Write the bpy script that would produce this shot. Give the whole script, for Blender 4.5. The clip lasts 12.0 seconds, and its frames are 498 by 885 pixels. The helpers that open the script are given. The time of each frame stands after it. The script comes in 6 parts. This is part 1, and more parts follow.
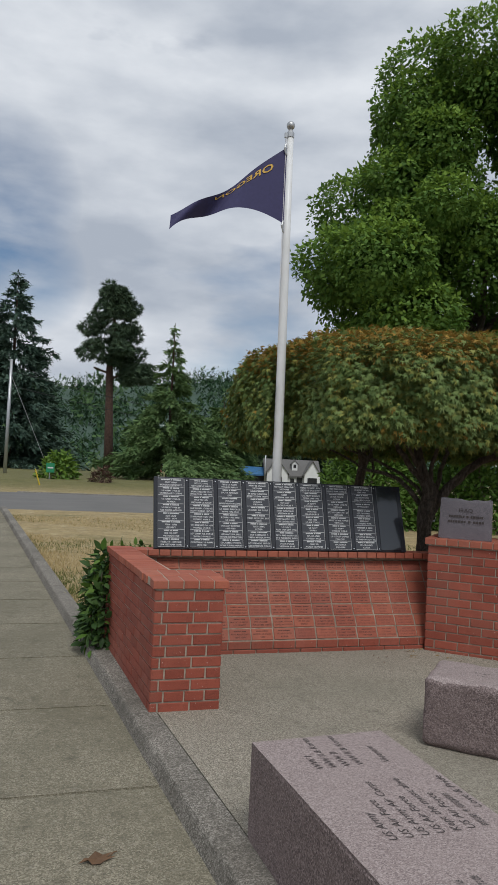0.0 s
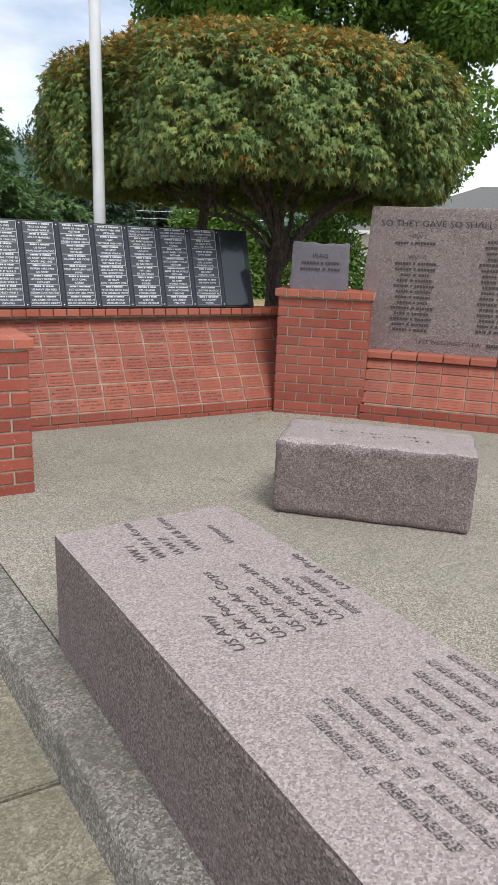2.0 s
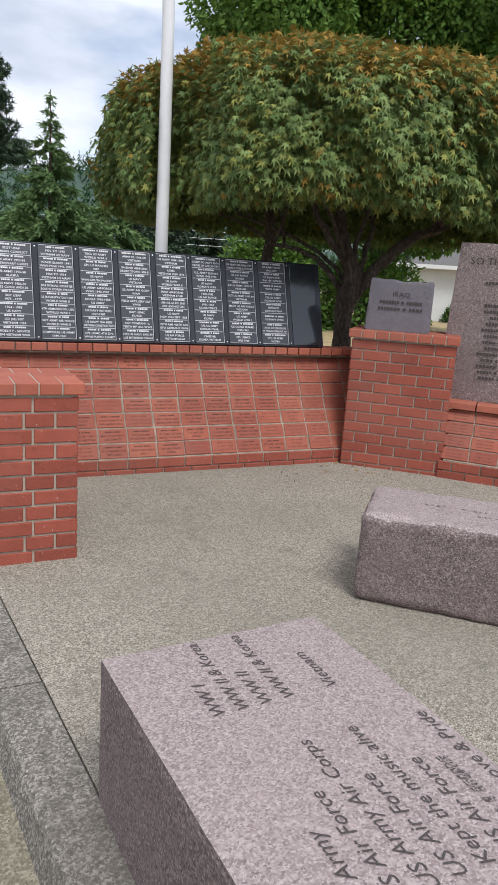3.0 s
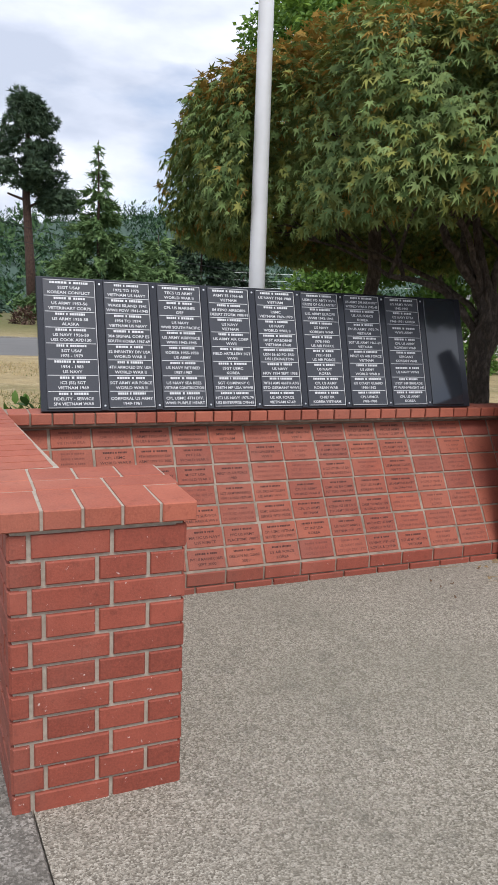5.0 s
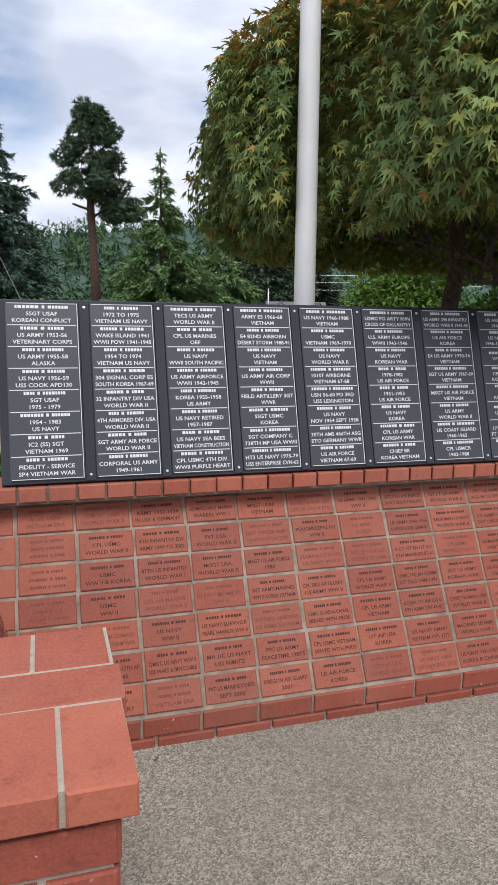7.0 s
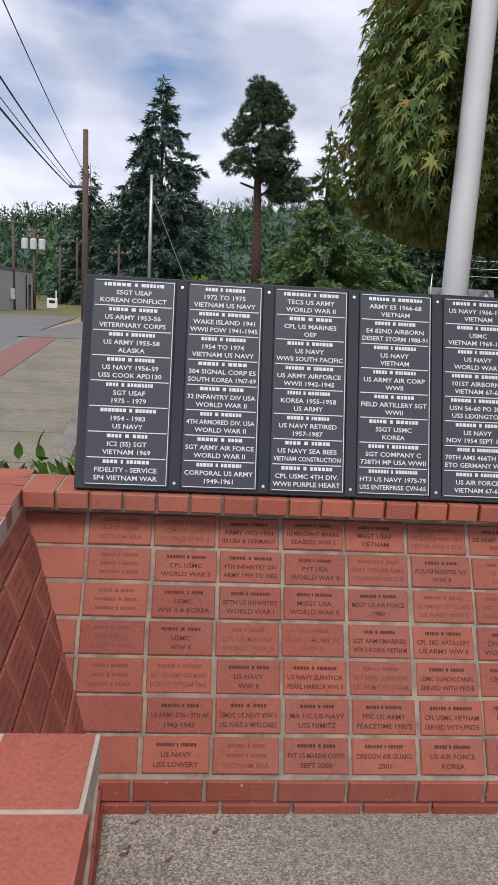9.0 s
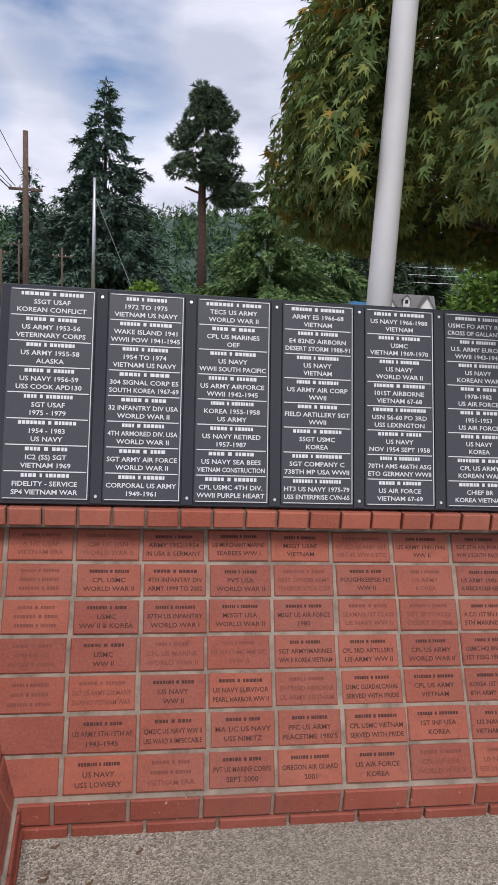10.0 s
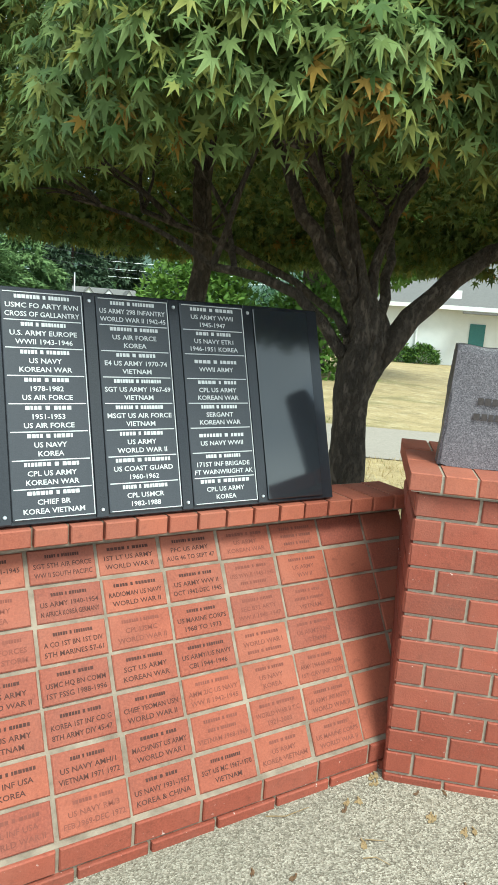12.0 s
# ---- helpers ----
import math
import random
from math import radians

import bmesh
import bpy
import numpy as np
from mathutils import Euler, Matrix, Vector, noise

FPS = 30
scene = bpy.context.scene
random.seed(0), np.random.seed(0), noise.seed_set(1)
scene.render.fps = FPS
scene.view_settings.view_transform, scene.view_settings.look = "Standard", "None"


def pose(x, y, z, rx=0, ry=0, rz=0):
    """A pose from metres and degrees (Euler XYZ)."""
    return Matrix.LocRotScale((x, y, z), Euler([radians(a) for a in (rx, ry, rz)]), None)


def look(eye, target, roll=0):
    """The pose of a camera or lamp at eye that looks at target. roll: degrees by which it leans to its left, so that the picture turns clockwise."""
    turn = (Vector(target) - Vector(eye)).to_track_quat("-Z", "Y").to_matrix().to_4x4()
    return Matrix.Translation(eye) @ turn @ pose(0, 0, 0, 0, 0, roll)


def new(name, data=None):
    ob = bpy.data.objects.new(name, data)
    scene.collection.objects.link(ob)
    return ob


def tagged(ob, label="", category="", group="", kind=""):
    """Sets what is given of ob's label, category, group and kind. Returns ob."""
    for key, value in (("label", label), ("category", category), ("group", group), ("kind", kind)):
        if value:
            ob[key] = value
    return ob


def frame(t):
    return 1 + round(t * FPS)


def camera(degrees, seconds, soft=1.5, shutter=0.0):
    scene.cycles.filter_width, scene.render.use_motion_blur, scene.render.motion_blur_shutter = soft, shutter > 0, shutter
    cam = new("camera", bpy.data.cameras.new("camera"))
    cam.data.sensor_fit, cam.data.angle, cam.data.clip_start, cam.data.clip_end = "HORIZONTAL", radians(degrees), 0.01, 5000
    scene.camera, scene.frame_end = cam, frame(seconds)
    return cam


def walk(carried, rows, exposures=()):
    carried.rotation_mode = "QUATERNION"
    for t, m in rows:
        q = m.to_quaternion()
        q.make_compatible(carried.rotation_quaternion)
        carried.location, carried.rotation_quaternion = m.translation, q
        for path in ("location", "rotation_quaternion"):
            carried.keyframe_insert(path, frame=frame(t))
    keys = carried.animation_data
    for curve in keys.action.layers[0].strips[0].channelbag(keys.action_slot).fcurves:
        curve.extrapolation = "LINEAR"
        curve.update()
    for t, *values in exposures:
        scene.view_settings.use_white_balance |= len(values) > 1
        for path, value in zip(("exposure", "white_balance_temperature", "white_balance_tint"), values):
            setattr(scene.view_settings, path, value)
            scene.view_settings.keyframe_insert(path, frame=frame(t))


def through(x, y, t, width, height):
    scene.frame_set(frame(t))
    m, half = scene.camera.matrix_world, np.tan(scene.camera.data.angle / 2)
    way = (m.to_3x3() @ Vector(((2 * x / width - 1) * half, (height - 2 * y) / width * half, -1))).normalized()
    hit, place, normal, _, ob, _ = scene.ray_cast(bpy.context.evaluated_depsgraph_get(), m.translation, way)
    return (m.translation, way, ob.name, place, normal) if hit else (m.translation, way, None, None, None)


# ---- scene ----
cam = camera(39.1, 12.0, 1.0)
PATH = [
    (0, (0.394, 0.628, 1.657), (0.964, 2.544, 1.731), 2.8),
    (0.5, (0.448, 0.877, 1.573), (1.026, 2.792, 1.605), 0.9),
    (1, (0.537, 1.042, 1.552), (1.207, 2.927, 1.538), 1.1),
    (1.5, (0.75, 1.261, 1.417), (1.499, 3.088, 1.098), 2.0),
    (2, (0.862, 1.453, 1.381), (1.813, 3.13, 0.851), 2.2),
    (2.5, (0.945, 1.759, 1.39), (1.885, 3.439, 0.844), 3.0),
    (3, (0.976, 2.065, 1.419), (1.831, 3.813, 0.956), 4.0),
    (3.5, (0.948, 2.451, 1.422), (1.694, 4.24, 0.929), 3.3),
    (3.7, (0.963, 2.572, 1.419), (1.674, 4.376, 0.927), 2.8),
    (5.3, (1.19, 3.666, 1.378), (1.955, 5.482, 1.037), 2.3),
    (5.5, (1.251, 3.747, 1.362), (2.065, 5.541, 1.012), 1.4),
    (6, (1.282, 4.055, 1.374), (2.12, 5.834, 1.013), 2.4),
    (6.5, (1.45, 4.256, 1.4), (2.283, 6.041, 1.056), 2.6),
    (7, (1.587, 4.466, 1.497), (2.152, 6.351, 1.139), 0.9),
    (7.5, (1.594, 4.779, 1.524), (2.048, 6.694, 1.17), 4.8),
    (7.7, (1.64, 4.836, 1.521), (2.06, 6.754, 1.142), 4.3),
    (9.3, (1.819, 4.896, 1.516), (1.952, 6.847, 1.094), 3.4),
    (9.5, (1.814, 4.896, 1.521), (1.946, 6.847, 1.099), 3.4),
    (10, (1.896, 4.908, 1.538), (2.194, 6.844, 1.137), 3.5),
    (10.5, (2.053, 4.871, 1.534), (2.667, 6.737, 1.159), 4.4),
    (11, (2.169, 4.924, 1.505), (2.829, 6.774, 1.128), 3.3),
    (11.5, (2.263, 5.071, 1.517), (3.069, 6.861, 1.139), 3.3),
    (12, (2.456, 5.119, 1.514), (3.497, 6.787, 1.153), 4.3),
]
EXPOSURES = [(0, -0.36, 6200, 9), (1.0, -0.03, 6200, 10), (1.5, 0.22, 6150, 9), (2.5, 0.55, 6100, 10), (3.0, 0.33, 6080, 12), (3.7, 0.32, 6050, 13), (5.5, 0.34, 6050, 13), (6.5, 0.47, 6100, 13), (7.5, 0.08, 6100, 15), (9.5, 0.12, 6130, 18), (10.0, 0.12, 6150, 18), (10.5, 0.42, 6180, 17), (11.0, 0.6, 6200, 13), (11.5, 0.86, 6180, 5), (12, 1.17, 5980, -8)]
walk(cam, [(t, look(eye, target, roll)) for t, eye, target, roll in PATH], EXPOSURES)

# ---- world and light ----
world = bpy.data.worlds.new("sky_world")
scene.world = world
world.use_nodes = True
wt = world.node_tree
wt.nodes.clear()
w_out = wt.nodes.new("ShaderNodeOutputWorld")
w_bg = wt.nodes.new("ShaderNodeBackground")
w_sky = wt.nodes.new("ShaderNodeTexSky")
w_sky.sky_type = "NISHITA"
w_sky.sun_disc = False
w_sky.sun_elevation = radians(56)
w_sky.sun_rotation = radians(182)
w_bg.inputs["Strength"].default_value = 0.103
w_co = wt.nodes.new("ShaderNodeTexCoord")
w_map = wt.nodes.new("ShaderNodeMapping")
w_map.inputs["Scale"].default_value = (1.0, 1.0, 2.6)
w_map.inputs["Location"].default_value = (0.35, 0.1, 0.2)
w_n = wt.nodes.new("ShaderNodeTexNoise")
w_n.inputs["Scale"].default_value = 2.1
w_n.inputs["Detail"].default_value = 7.0
w_n.inputs["Roughness"].default_value = 0.5
w_r = wt.nodes.new("ShaderNodeValToRGB")
w_r.color_ramp.elements[0].position = 0.30
w_r.color_ramp.elements[1].position = 0.44
w_n2 = wt.nodes.new("ShaderNodeTexNoise")
w_n2.inputs["Scale"].default_value = 3.3
w_n2.inputs["Detail"].default_value = 6.0
w_r2 = wt.nodes.new("ShaderNodeValToRGB")
w_r2.color_ramp.elements[0].position = 0.36
w_r2.color_ramp.elements[0].color = (5.2, 5.6, 6.3, 1)
w_r2.color_ramp.elements[1].position = 0.64
w_r2.color_ramp.elements[1].color = (9.6, 9.7, 9.9, 1)
w_n3 = wt.nodes.new("ShaderNodeTexNoise")
w_n3.inputs["Scale"].default_value = 11.0
w_n3.inputs["Detail"].default_value = 5.0
wt.links.new(w_map.outputs["Vector"], w_n3.inputs["Vector"])
w_mix = wt.nodes.new("ShaderNodeMix")
w_mix.data_type = "RGBA"
wt.links.new(w_co.outputs["Generated"], w_map.inputs["Vector"])
wt.links.new(w_map.outputs["Vector"], w_n.inputs["Vector"])
wt.links.new(w_map.outputs["Vector"], w_n2.inputs["Vector"])
wt.links.new(w_n.outputs["Fac"], w_r.inputs["Fac"])
wt.links.new(w_n2.outputs["Fac"], w_r2.inputs["Fac"])
w_prev = w_r.outputs["Color"]
for bearing, elev, narrow, wide in ((-5.0, 19.5, 0.9990, 0.9930), (-11.0, 23.0, 0.9988, 0.9940), (-2.0, 14.0, 0.9995, 0.9965), (-14.0, 12.5, 0.9995, 0.9970)):
    w_dot = wt.nodes.new("ShaderNodeVectorMath")
    w_dot.operation = "DOT_PRODUCT"
    w_dot.inputs[1].default_value = (math.sin(radians(bearing)) * math.cos(radians(elev)), math.cos(radians(bearing)) * math.cos(radians(elev)), math.sin(radians(elev)))
    w_mr = wt.nodes.new("ShaderNodeMapRange")
    for key, value in (("From Min", wide), ("From Max", narrow), ("To Min", 0.0), ("To Max", 1.25)):
        w_mr.inputs[key].default_value = value
    w_mul = wt.nodes.new("ShaderNodeMath")
    w_mul.operation = "MULTIPLY"
    w_sub = wt.nodes.new("ShaderNodeMath")
    w_sub.operation, w_sub.use_clamp = "SUBTRACT", True
    wt.links.new(w_co.outputs["Generated"], w_dot.inputs[0])
    wt.links.new(w_dot.outputs["Value"], w_mr.inputs["Value"])
    wt.links.new(w_mr.outputs["Result"], w_mul.inputs[0])
    wt.links.new(w_n3.outputs["Fac"], w_mul.inputs[1])
    wt.links.new(w_prev, w_sub.inputs[0])
    wt.links.new(w_mul.outputs["Value"], w_sub.inputs[1])
    w_prev = w_sub.outputs["Value"]
wt.links.new(w_prev, w_mix.inputs["Factor"])
wt.links.new(w_sky.outputs["Color"], w_mix.inputs["A"])
wt.links.new(w_r2.outputs["Color"], w_mix.inputs["B"])
wt.links.new(w_mix.outputs["Result"], w_bg.inputs["Color"])
wt.links.new(w_bg.outputs["Background"], w_out.inputs["Surface"])

sun_data = bpy.data.lights.new("sun", "SUN")
sun_data.energy = 2.3
sun_data.angle = radians(22)
sun_data.color = (1.0, 0.95, 0.87)
sun = new("sun", sun_data)
SUN_AZ, SUN_EL = radians(182), radians(56)
sun.matrix_world = look((0, 0, 20), (-math.sin(SUN_AZ) * math.cos(SUN_EL) * 20, -math.cos(SUN_AZ) * math.cos(SUN_EL) * 20, 20 - 20 * math.sin(SUN_EL)))


# ---- materials ----
class Mat:
    """A small builder of node materials."""

    def __init__(self, name, rough=0.8, metal=0.0, spec=0.5):
        self.m = bpy.data.materials.new(name)
        self.m.use_nodes = True
        self.t = self.m.node_tree
        self.b = self.t.nodes["Principled BSDF"]
        self.b.inputs["Roughness"].default_value = rough
        self.b.inputs["Metallic"].default_value = metal
        self.b.inputs["Specular IOR Level"].default_value = spec
        self.co = self.t.nodes.new("ShaderNodeTexCoord")

    def node(self, kind, **inputs):
        n = self.t.nodes.new(kind)
        for key, value in inputs.items():
            n.inputs[key].default_value = value
        return n

    def link(self, a, b):
        self.t.links.new(a, b)

    def noise(self, scale, detail=4.0, rough=0.55, world=True, stretch=None):
        n = self.node("ShaderNodeTexNoise", Scale=scale, Detail=detail, Roughness=rough)
        src = self.geo_pos() if world else self.co.outputs["Object"]
        if stretch:
            mp = self.node("ShaderNodeMapping", Scale=stretch)
            self.link(src, mp.inputs["Vector"])
            src = mp.outputs["Vector"]
        self.link(src, n.inputs["Vector"])
        return n.outputs["Fac"]

    def geo_pos(self):
        g = self.t.nodes.new("ShaderNodeNewGeometry")
        return g.outputs["Position"]

    def island(self):
        g = self.t.nodes.new("ShaderNodeNewGeometry")
        return g.outputs["Random Per Island"]

    def obrandom(self):
        g = self.t.nodes.new("ShaderNodeObjectInfo")
        return g.outputs["Random"]

    def ramp(self, fac, stops):
        r = self.t.nodes.new("ShaderNodeValToRGB")
        e = r.color_ramp.elements
        while len(e) < len(stops):
            e.new(0.5)
        for el, (p, c) in zip(e, stops):
            el.position, el.color = p, (c if len(c) == 4 else (*c, 1))
        self.link(fac, r.inputs["Fac"])
        return r.outputs["Color"]

    def mix(self, fac, a, b, mode="MIX"):
        n = self.t.nodes.new("ShaderNodeMix")
        n.data_type, n.blend_type = "RGBA", mode
        for key, value in (("Factor", fac), ("A", a), ("B", b)):
            if isinstance(value, (int, float)):
                n.inputs[key].default_value = value
            elif isinstance(value, tuple):
                n.inputs[key].default_value = (*value, 1)
            else:
                self.link(value, n.inputs[key])
        return n.outputs["Result"]

    def gray(self, fac, lo, hi, p0=0.3, p1=0.7):
        return self.ramp(fac, [(p0, (lo, lo, lo)), (p1, (hi, hi, hi))])

    def color(self, c):
        if isinstance(c, tuple):
            self.b.inputs["Base Color"].default_value = (*c, 1)
        else:
            self.link(c, self.b.inputs["Base Color"])
        return self

    def rough(self, c):
        self.link(c, self.b.inputs["Roughness"])
        return self

    def bump(self, height, strength=0.3, dist=0.005):
        n = self.node("ShaderNodeBump", Strength=strength, Distance=dist)
        self.link(height, n.inputs["Height"])
        self.link(n.outputs["Normal"], self.b.inputs["Normal"])
        return self


def brick_material(name, dark, light, chips=0.0):
    k = Mat(name, 0.82)
    base = k.mix(k.obrandom(), dark, light)
    base = k.mix(k.gray(k.noise(9, 4), 0.0, 0.4), base, tuple(c * 0.62 for c in dark))
    base = k.mix(k.gray(k.noise(160, 3), 0.0, 0.30, 0.35, 0.75), base, tuple(min(1, c * 1.5) for c in light))
    if chips:
        base = k.mix(k.gray(k.noise(55, 3, 0.6), 0.0, chips, 0.685, 0.74), base, (0.58, 0.45, 0.41))
    base = k.mix(k.gray(k.noise(34, 5, 0.7), 0.0, 0.45, 0.56, 0.72), base, tuple(c * 0.5 for c in dark))
    base = k.mix(k.gray(k.noise(2.2, 5, 0.6), 0.0, 0.22, 0.45, 0.7), base, (0.30, 0.16, 0.12))
    k.color(base)
    k.bump(k.mix(0.5, k.noise(210, 4), k.noise(45, 4)), 0.5, 0.004)
    return k.m


M_BRICK = brick_material("red_brick", (0.205, 0.045, 0.026), (0.315, 0.076, 0.045), 0.9)
M_FACE = brick_material("engraved_brick", (0.213, 0.053, 0.035), (0.334, 0.096, 0.054))
M_CAP = brick_material("coping_brick", (0.278, 0.069, 0.040), (0.39, 0.115, 0.066))

k = Mat("mortar", 0.95)
k.color(k.mix(k.noise(60), (0.25, 0.208, 0.162), (0.50, 0.434, 0.352))).bump(k.noise(240), 0.5, 0.003)
M_MORTAR = k.m

k = Mat("weathered_mortar", 0.95)
k.color(k.mix(k.gray(k.noise(14, 4), 0, 1, 0.35, 0.65), k.mix(k.noise(70), (0.115, 0.088, 0.066), (0.250, 0.198, 0.150)), (0.31, 0.252, 0.195))).bump(k.noise(240), 0.5, 0.003)
M_MORTAR_FACE = k.m

# exposed-aggregate concrete of the plaza
k = Mat("aggregate_concrete", 0.9)
vor = k.node("ShaderNodeTexVoronoi", Scale=185.0)
k.link(k.geo_pos(), vor.inputs["Vector"])
sepc = k.node("ShaderNodeSeparateColor")
k.link(vor.outputs["Color"], sepc.inputs["Color"])
pebble = k.ramp(sepc.outputs["Red"], [(0.0, (0.118, 0.101, 0.074)), (0.33, (0.225, 0.199, 0.154)), (0.70, (0.358, 0.322, 0.260)), (1.0, (0.50, 0.455, 0.380))])
base = k.mix(k.gray(k.noise(1.1, 6), 0.0, 0.38), pebble, (0.20, 0.185, 0.155))
base = k.mix(k.gray(k.noise(0.55, 5), 0.0, 0.32, 0.45, 0.7), base, (0.160, 0.156, 0.104))
base = k.mix(k.gray(k.noise(5.0, 6, 0.7), 0.0, 0.55, 0.56, 0.74), base, (0.090, 0.085, 0.068))
base = k.mix(k.gray(k.noise(42, 5, 0.7), 0.0, 0.40, 0.50, 0.66), base, (0.105, 0.090, 0.070))
base = k.mix(k.gray(k.noise(27, 5, 0.7), 0.0, 0.34, 0.55, 0.70), base, (0.42, 0.388, 0.322))
k.color(base).bump(vor.outputs["Distance"], 0.8, 0.004)
M_PLAZA = k.m

def rough_concrete(name, tones, stain, pale, bump, scale=150.0):
    """Weathered concrete with fine stones, dark stains and pale worn spots."""
    k = Mat(name, 0.93)
    v = k.node("ShaderNodeTexVoronoi", Scale=scale)
    k.link(k.geo_pos(), v.inputs["Vector"])
    sep = k.node("ShaderNodeSeparateColor")
    k.link(v.outputs["Color"], sep.inputs["Color"])
    base = k.ramp(sep.outputs["Red"], [(0.0, tones[0]), (0.5, tones[1]), (1.0, tones[2])])
    base = k.mix(k.gray(k.noise(60, 4, 0.6), 0.0, 0.4), base, tones[1])
    base = k.mix(k.gray(k.noise(1.0, 7, 0.65), 0.0, 0.70, 0.40, 0.64), base, stain)
    base = k.mix(k.gray(k.noise(8, 6, 0.7), 0.0, 0.60, 0.55, 0.72), base, tuple(c * 0.6 for c in stain))
    base = k.mix(k.gray(k.noise(20, 5, 0.7), 0.0, 0.6, 0.56, 0.70), base, pale)
    base = k.mix(k.gray(k.noise(48, 5, 0.7), 0.0, 0.6, 0.52, 0.68), base, tones[0])
    k.color(base).bump(k.mix(0.6, v.outputs["Distance"], k.noise(70, 5)), bump, 0.006)
    return k.m


M_WALK = rough_concrete("sidewalk_concrete", ((0.10, 0.088, 0.060), (0.205, 0.184, 0.132), (0.38, 0.345, 0.26)), (0.135, 0.122, 0.082), (0.36, 0.335, 0.27), 0.6)
M_KERB = rough_concrete("kerb_concrete", ((0.070, 0.063, 0.052), (0.190, 0.172, 0.146), (0.48, 0.445, 0.395)), (0.105, 0.095, 0.078), (0.40, 0.37, 0.325), 0.9)


def granite(name, tones, scale, rough, bump=0.12):
    k = Mat(name, rough)
    v = k.node("ShaderNodeTexVoronoi", Scale=scale)
    k.link(k.geo_pos(), v.inputs["Vector"])
    sep = k.node("ShaderNodeSeparateColor")
    k.link(v.outputs["Color"], sep.inputs["Color"])
    grain = k.ramp(sep.outputs["Red"], [(0.0, tones[0]), (0.28, tones[1]), (0.62, tones[2]), (1.0, tones[3])])
    base = k.mix(k.gray(k.noise(scale * 0.45, 4), 0.0, 0.6, 0.4, 0.7), grain, tones[1])
    base = k.mix(k.gray(k.noise(scale * 0.3, 4, 0.7), 0.0, 0.35, 0.55, 0.68), base, tones[0])
    base = k.mix(k.gray(k.noise(4, 4), 0.0, 0.25), base, tones[2])
    k.color(base).bump(k.noise(scale * 0.8, 4), bump, 0.004)
    return k.m


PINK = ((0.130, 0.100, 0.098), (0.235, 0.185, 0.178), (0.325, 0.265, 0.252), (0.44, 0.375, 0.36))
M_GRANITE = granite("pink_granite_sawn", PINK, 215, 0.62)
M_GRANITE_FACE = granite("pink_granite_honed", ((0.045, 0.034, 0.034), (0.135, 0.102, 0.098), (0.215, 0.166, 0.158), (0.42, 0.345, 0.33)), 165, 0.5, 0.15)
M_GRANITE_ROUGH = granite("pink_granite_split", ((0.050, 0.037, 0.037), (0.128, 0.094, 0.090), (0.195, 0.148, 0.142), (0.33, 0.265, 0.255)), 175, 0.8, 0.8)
M_GRANITE_GREY = granite("grey_granite", ((0.038, 0.036, 0.044), (0.098, 0.089, 0.104), (0.152, 0.138, 0.156), (0.28, 0.26, 0.285)), 340, 0.45)

k = Mat("black_granite_frame", 0.16)
k.color(k.mix(k.noise(300, 2), (0.010, 0.011, 0.014), (0.030, 0.032, 0.040)))
M_BLACK = k.m
k = Mat("slate_panel", 0.30)
k.color(k.mix(k.noise(330, 3), (0.022, 0.024, 0.030), (0.060, 0.063, 0.074)))
M_SLATE = k.m
k = Mat("blank_panel", 0.10)
k.color(k.mix(k.noise(330, 3), (0.012, 0.014, 0.018), (0.026, 0.030, 0.036)))
k.b.inputs["Specular IOR Level"].default_value = 0.95
M_BLANK = k.m
k = Mat("white_lettering", 0.6)
k.color(k.mix(k.noise(150, 2), (0.50, 0.51, 0.52), (0.72, 0.73, 0.73)))
M_WHITE = k.m
k = Mat("cut_lettering_brick", 0.9)
k.color(k.mix(k.noise(26, 3), (0.028, 0.012, 0.010), (0.11, 0.040, 0.030)))
M_CUT = k.m
k = Mat("cut_lettering_granite", 0.9)
k.color(k.mix(k.noise(120, 3), (0.030, 0.025, 0.025), (0.085, 0.070, 0.068)))
M_CUTG = k.m
k = Mat("worn_lettering_granite", 0.9)
k.color(k.mix(k.gray(k.noise(170, 3), 0.0, 1.0, 0.42, 0.58), (0.050, 0.042, 0.042), (0.27, 0.22, 0.21)))
M_CUTG_BAR = k.m
k = Mat("dark_cut_lettering", 0.9)
k.color(k.mix(k.noise(120, 3), (0.022, 0.018, 0.018), (0.065, 0.052, 0.050)))
M_CUTD = k.m
k = Mat("screw_steel", 0.3, 1.0)
k.color((0.75, 0.75, 0.76))
M_SCREW = k.m
k = Mat("white_pole_paint", 0.42)
k.color(k.mix(k.gray(k.noise(6, 4, stretch=None), 0.0, 0.5), (0.72, 0.73, 0.74), (0.58, 0.59, 0.58)))
M_POLE = k.m
k = Mat("galvanised", 0.4, 0.8)
k.color(k.mix(k.noise(40), (0.35, 0.36, 0.37), (0.55, 0.56, 0.57)))
M_GALV = k.m
k = Mat("flag_blue_nylon", 0.7)
k.color(k.mix(k.noise(30), (0.020, 0.018, 0.075), (0.035, 0.032, 0.120))).bump(k.noise(900, 2), 0.2, 0.001)
k.b.inputs["Sheen Weight"].default_value = 0.2
M_FLAG = k.m
k = Mat("gold_print", 0.6)
k.color(k.mix(k.noise(60), (0.55, 0.33, 0.05), (0.70, 0.45, 0.09)))
M_GOLD = k.m
k = Mat("flag_red", 0.7)
k.color(k.mix(k.noise(30), (0.36, 0.03, 0.04), (0.50, 0.06, 0.07)))
M_FLAGRED = k.m
k = Mat("flag_white", 0.7)
k.color(k.mix(k.noise(30), (0.66, 0.65, 0.66), (0.78, 0.77, 0.78)))
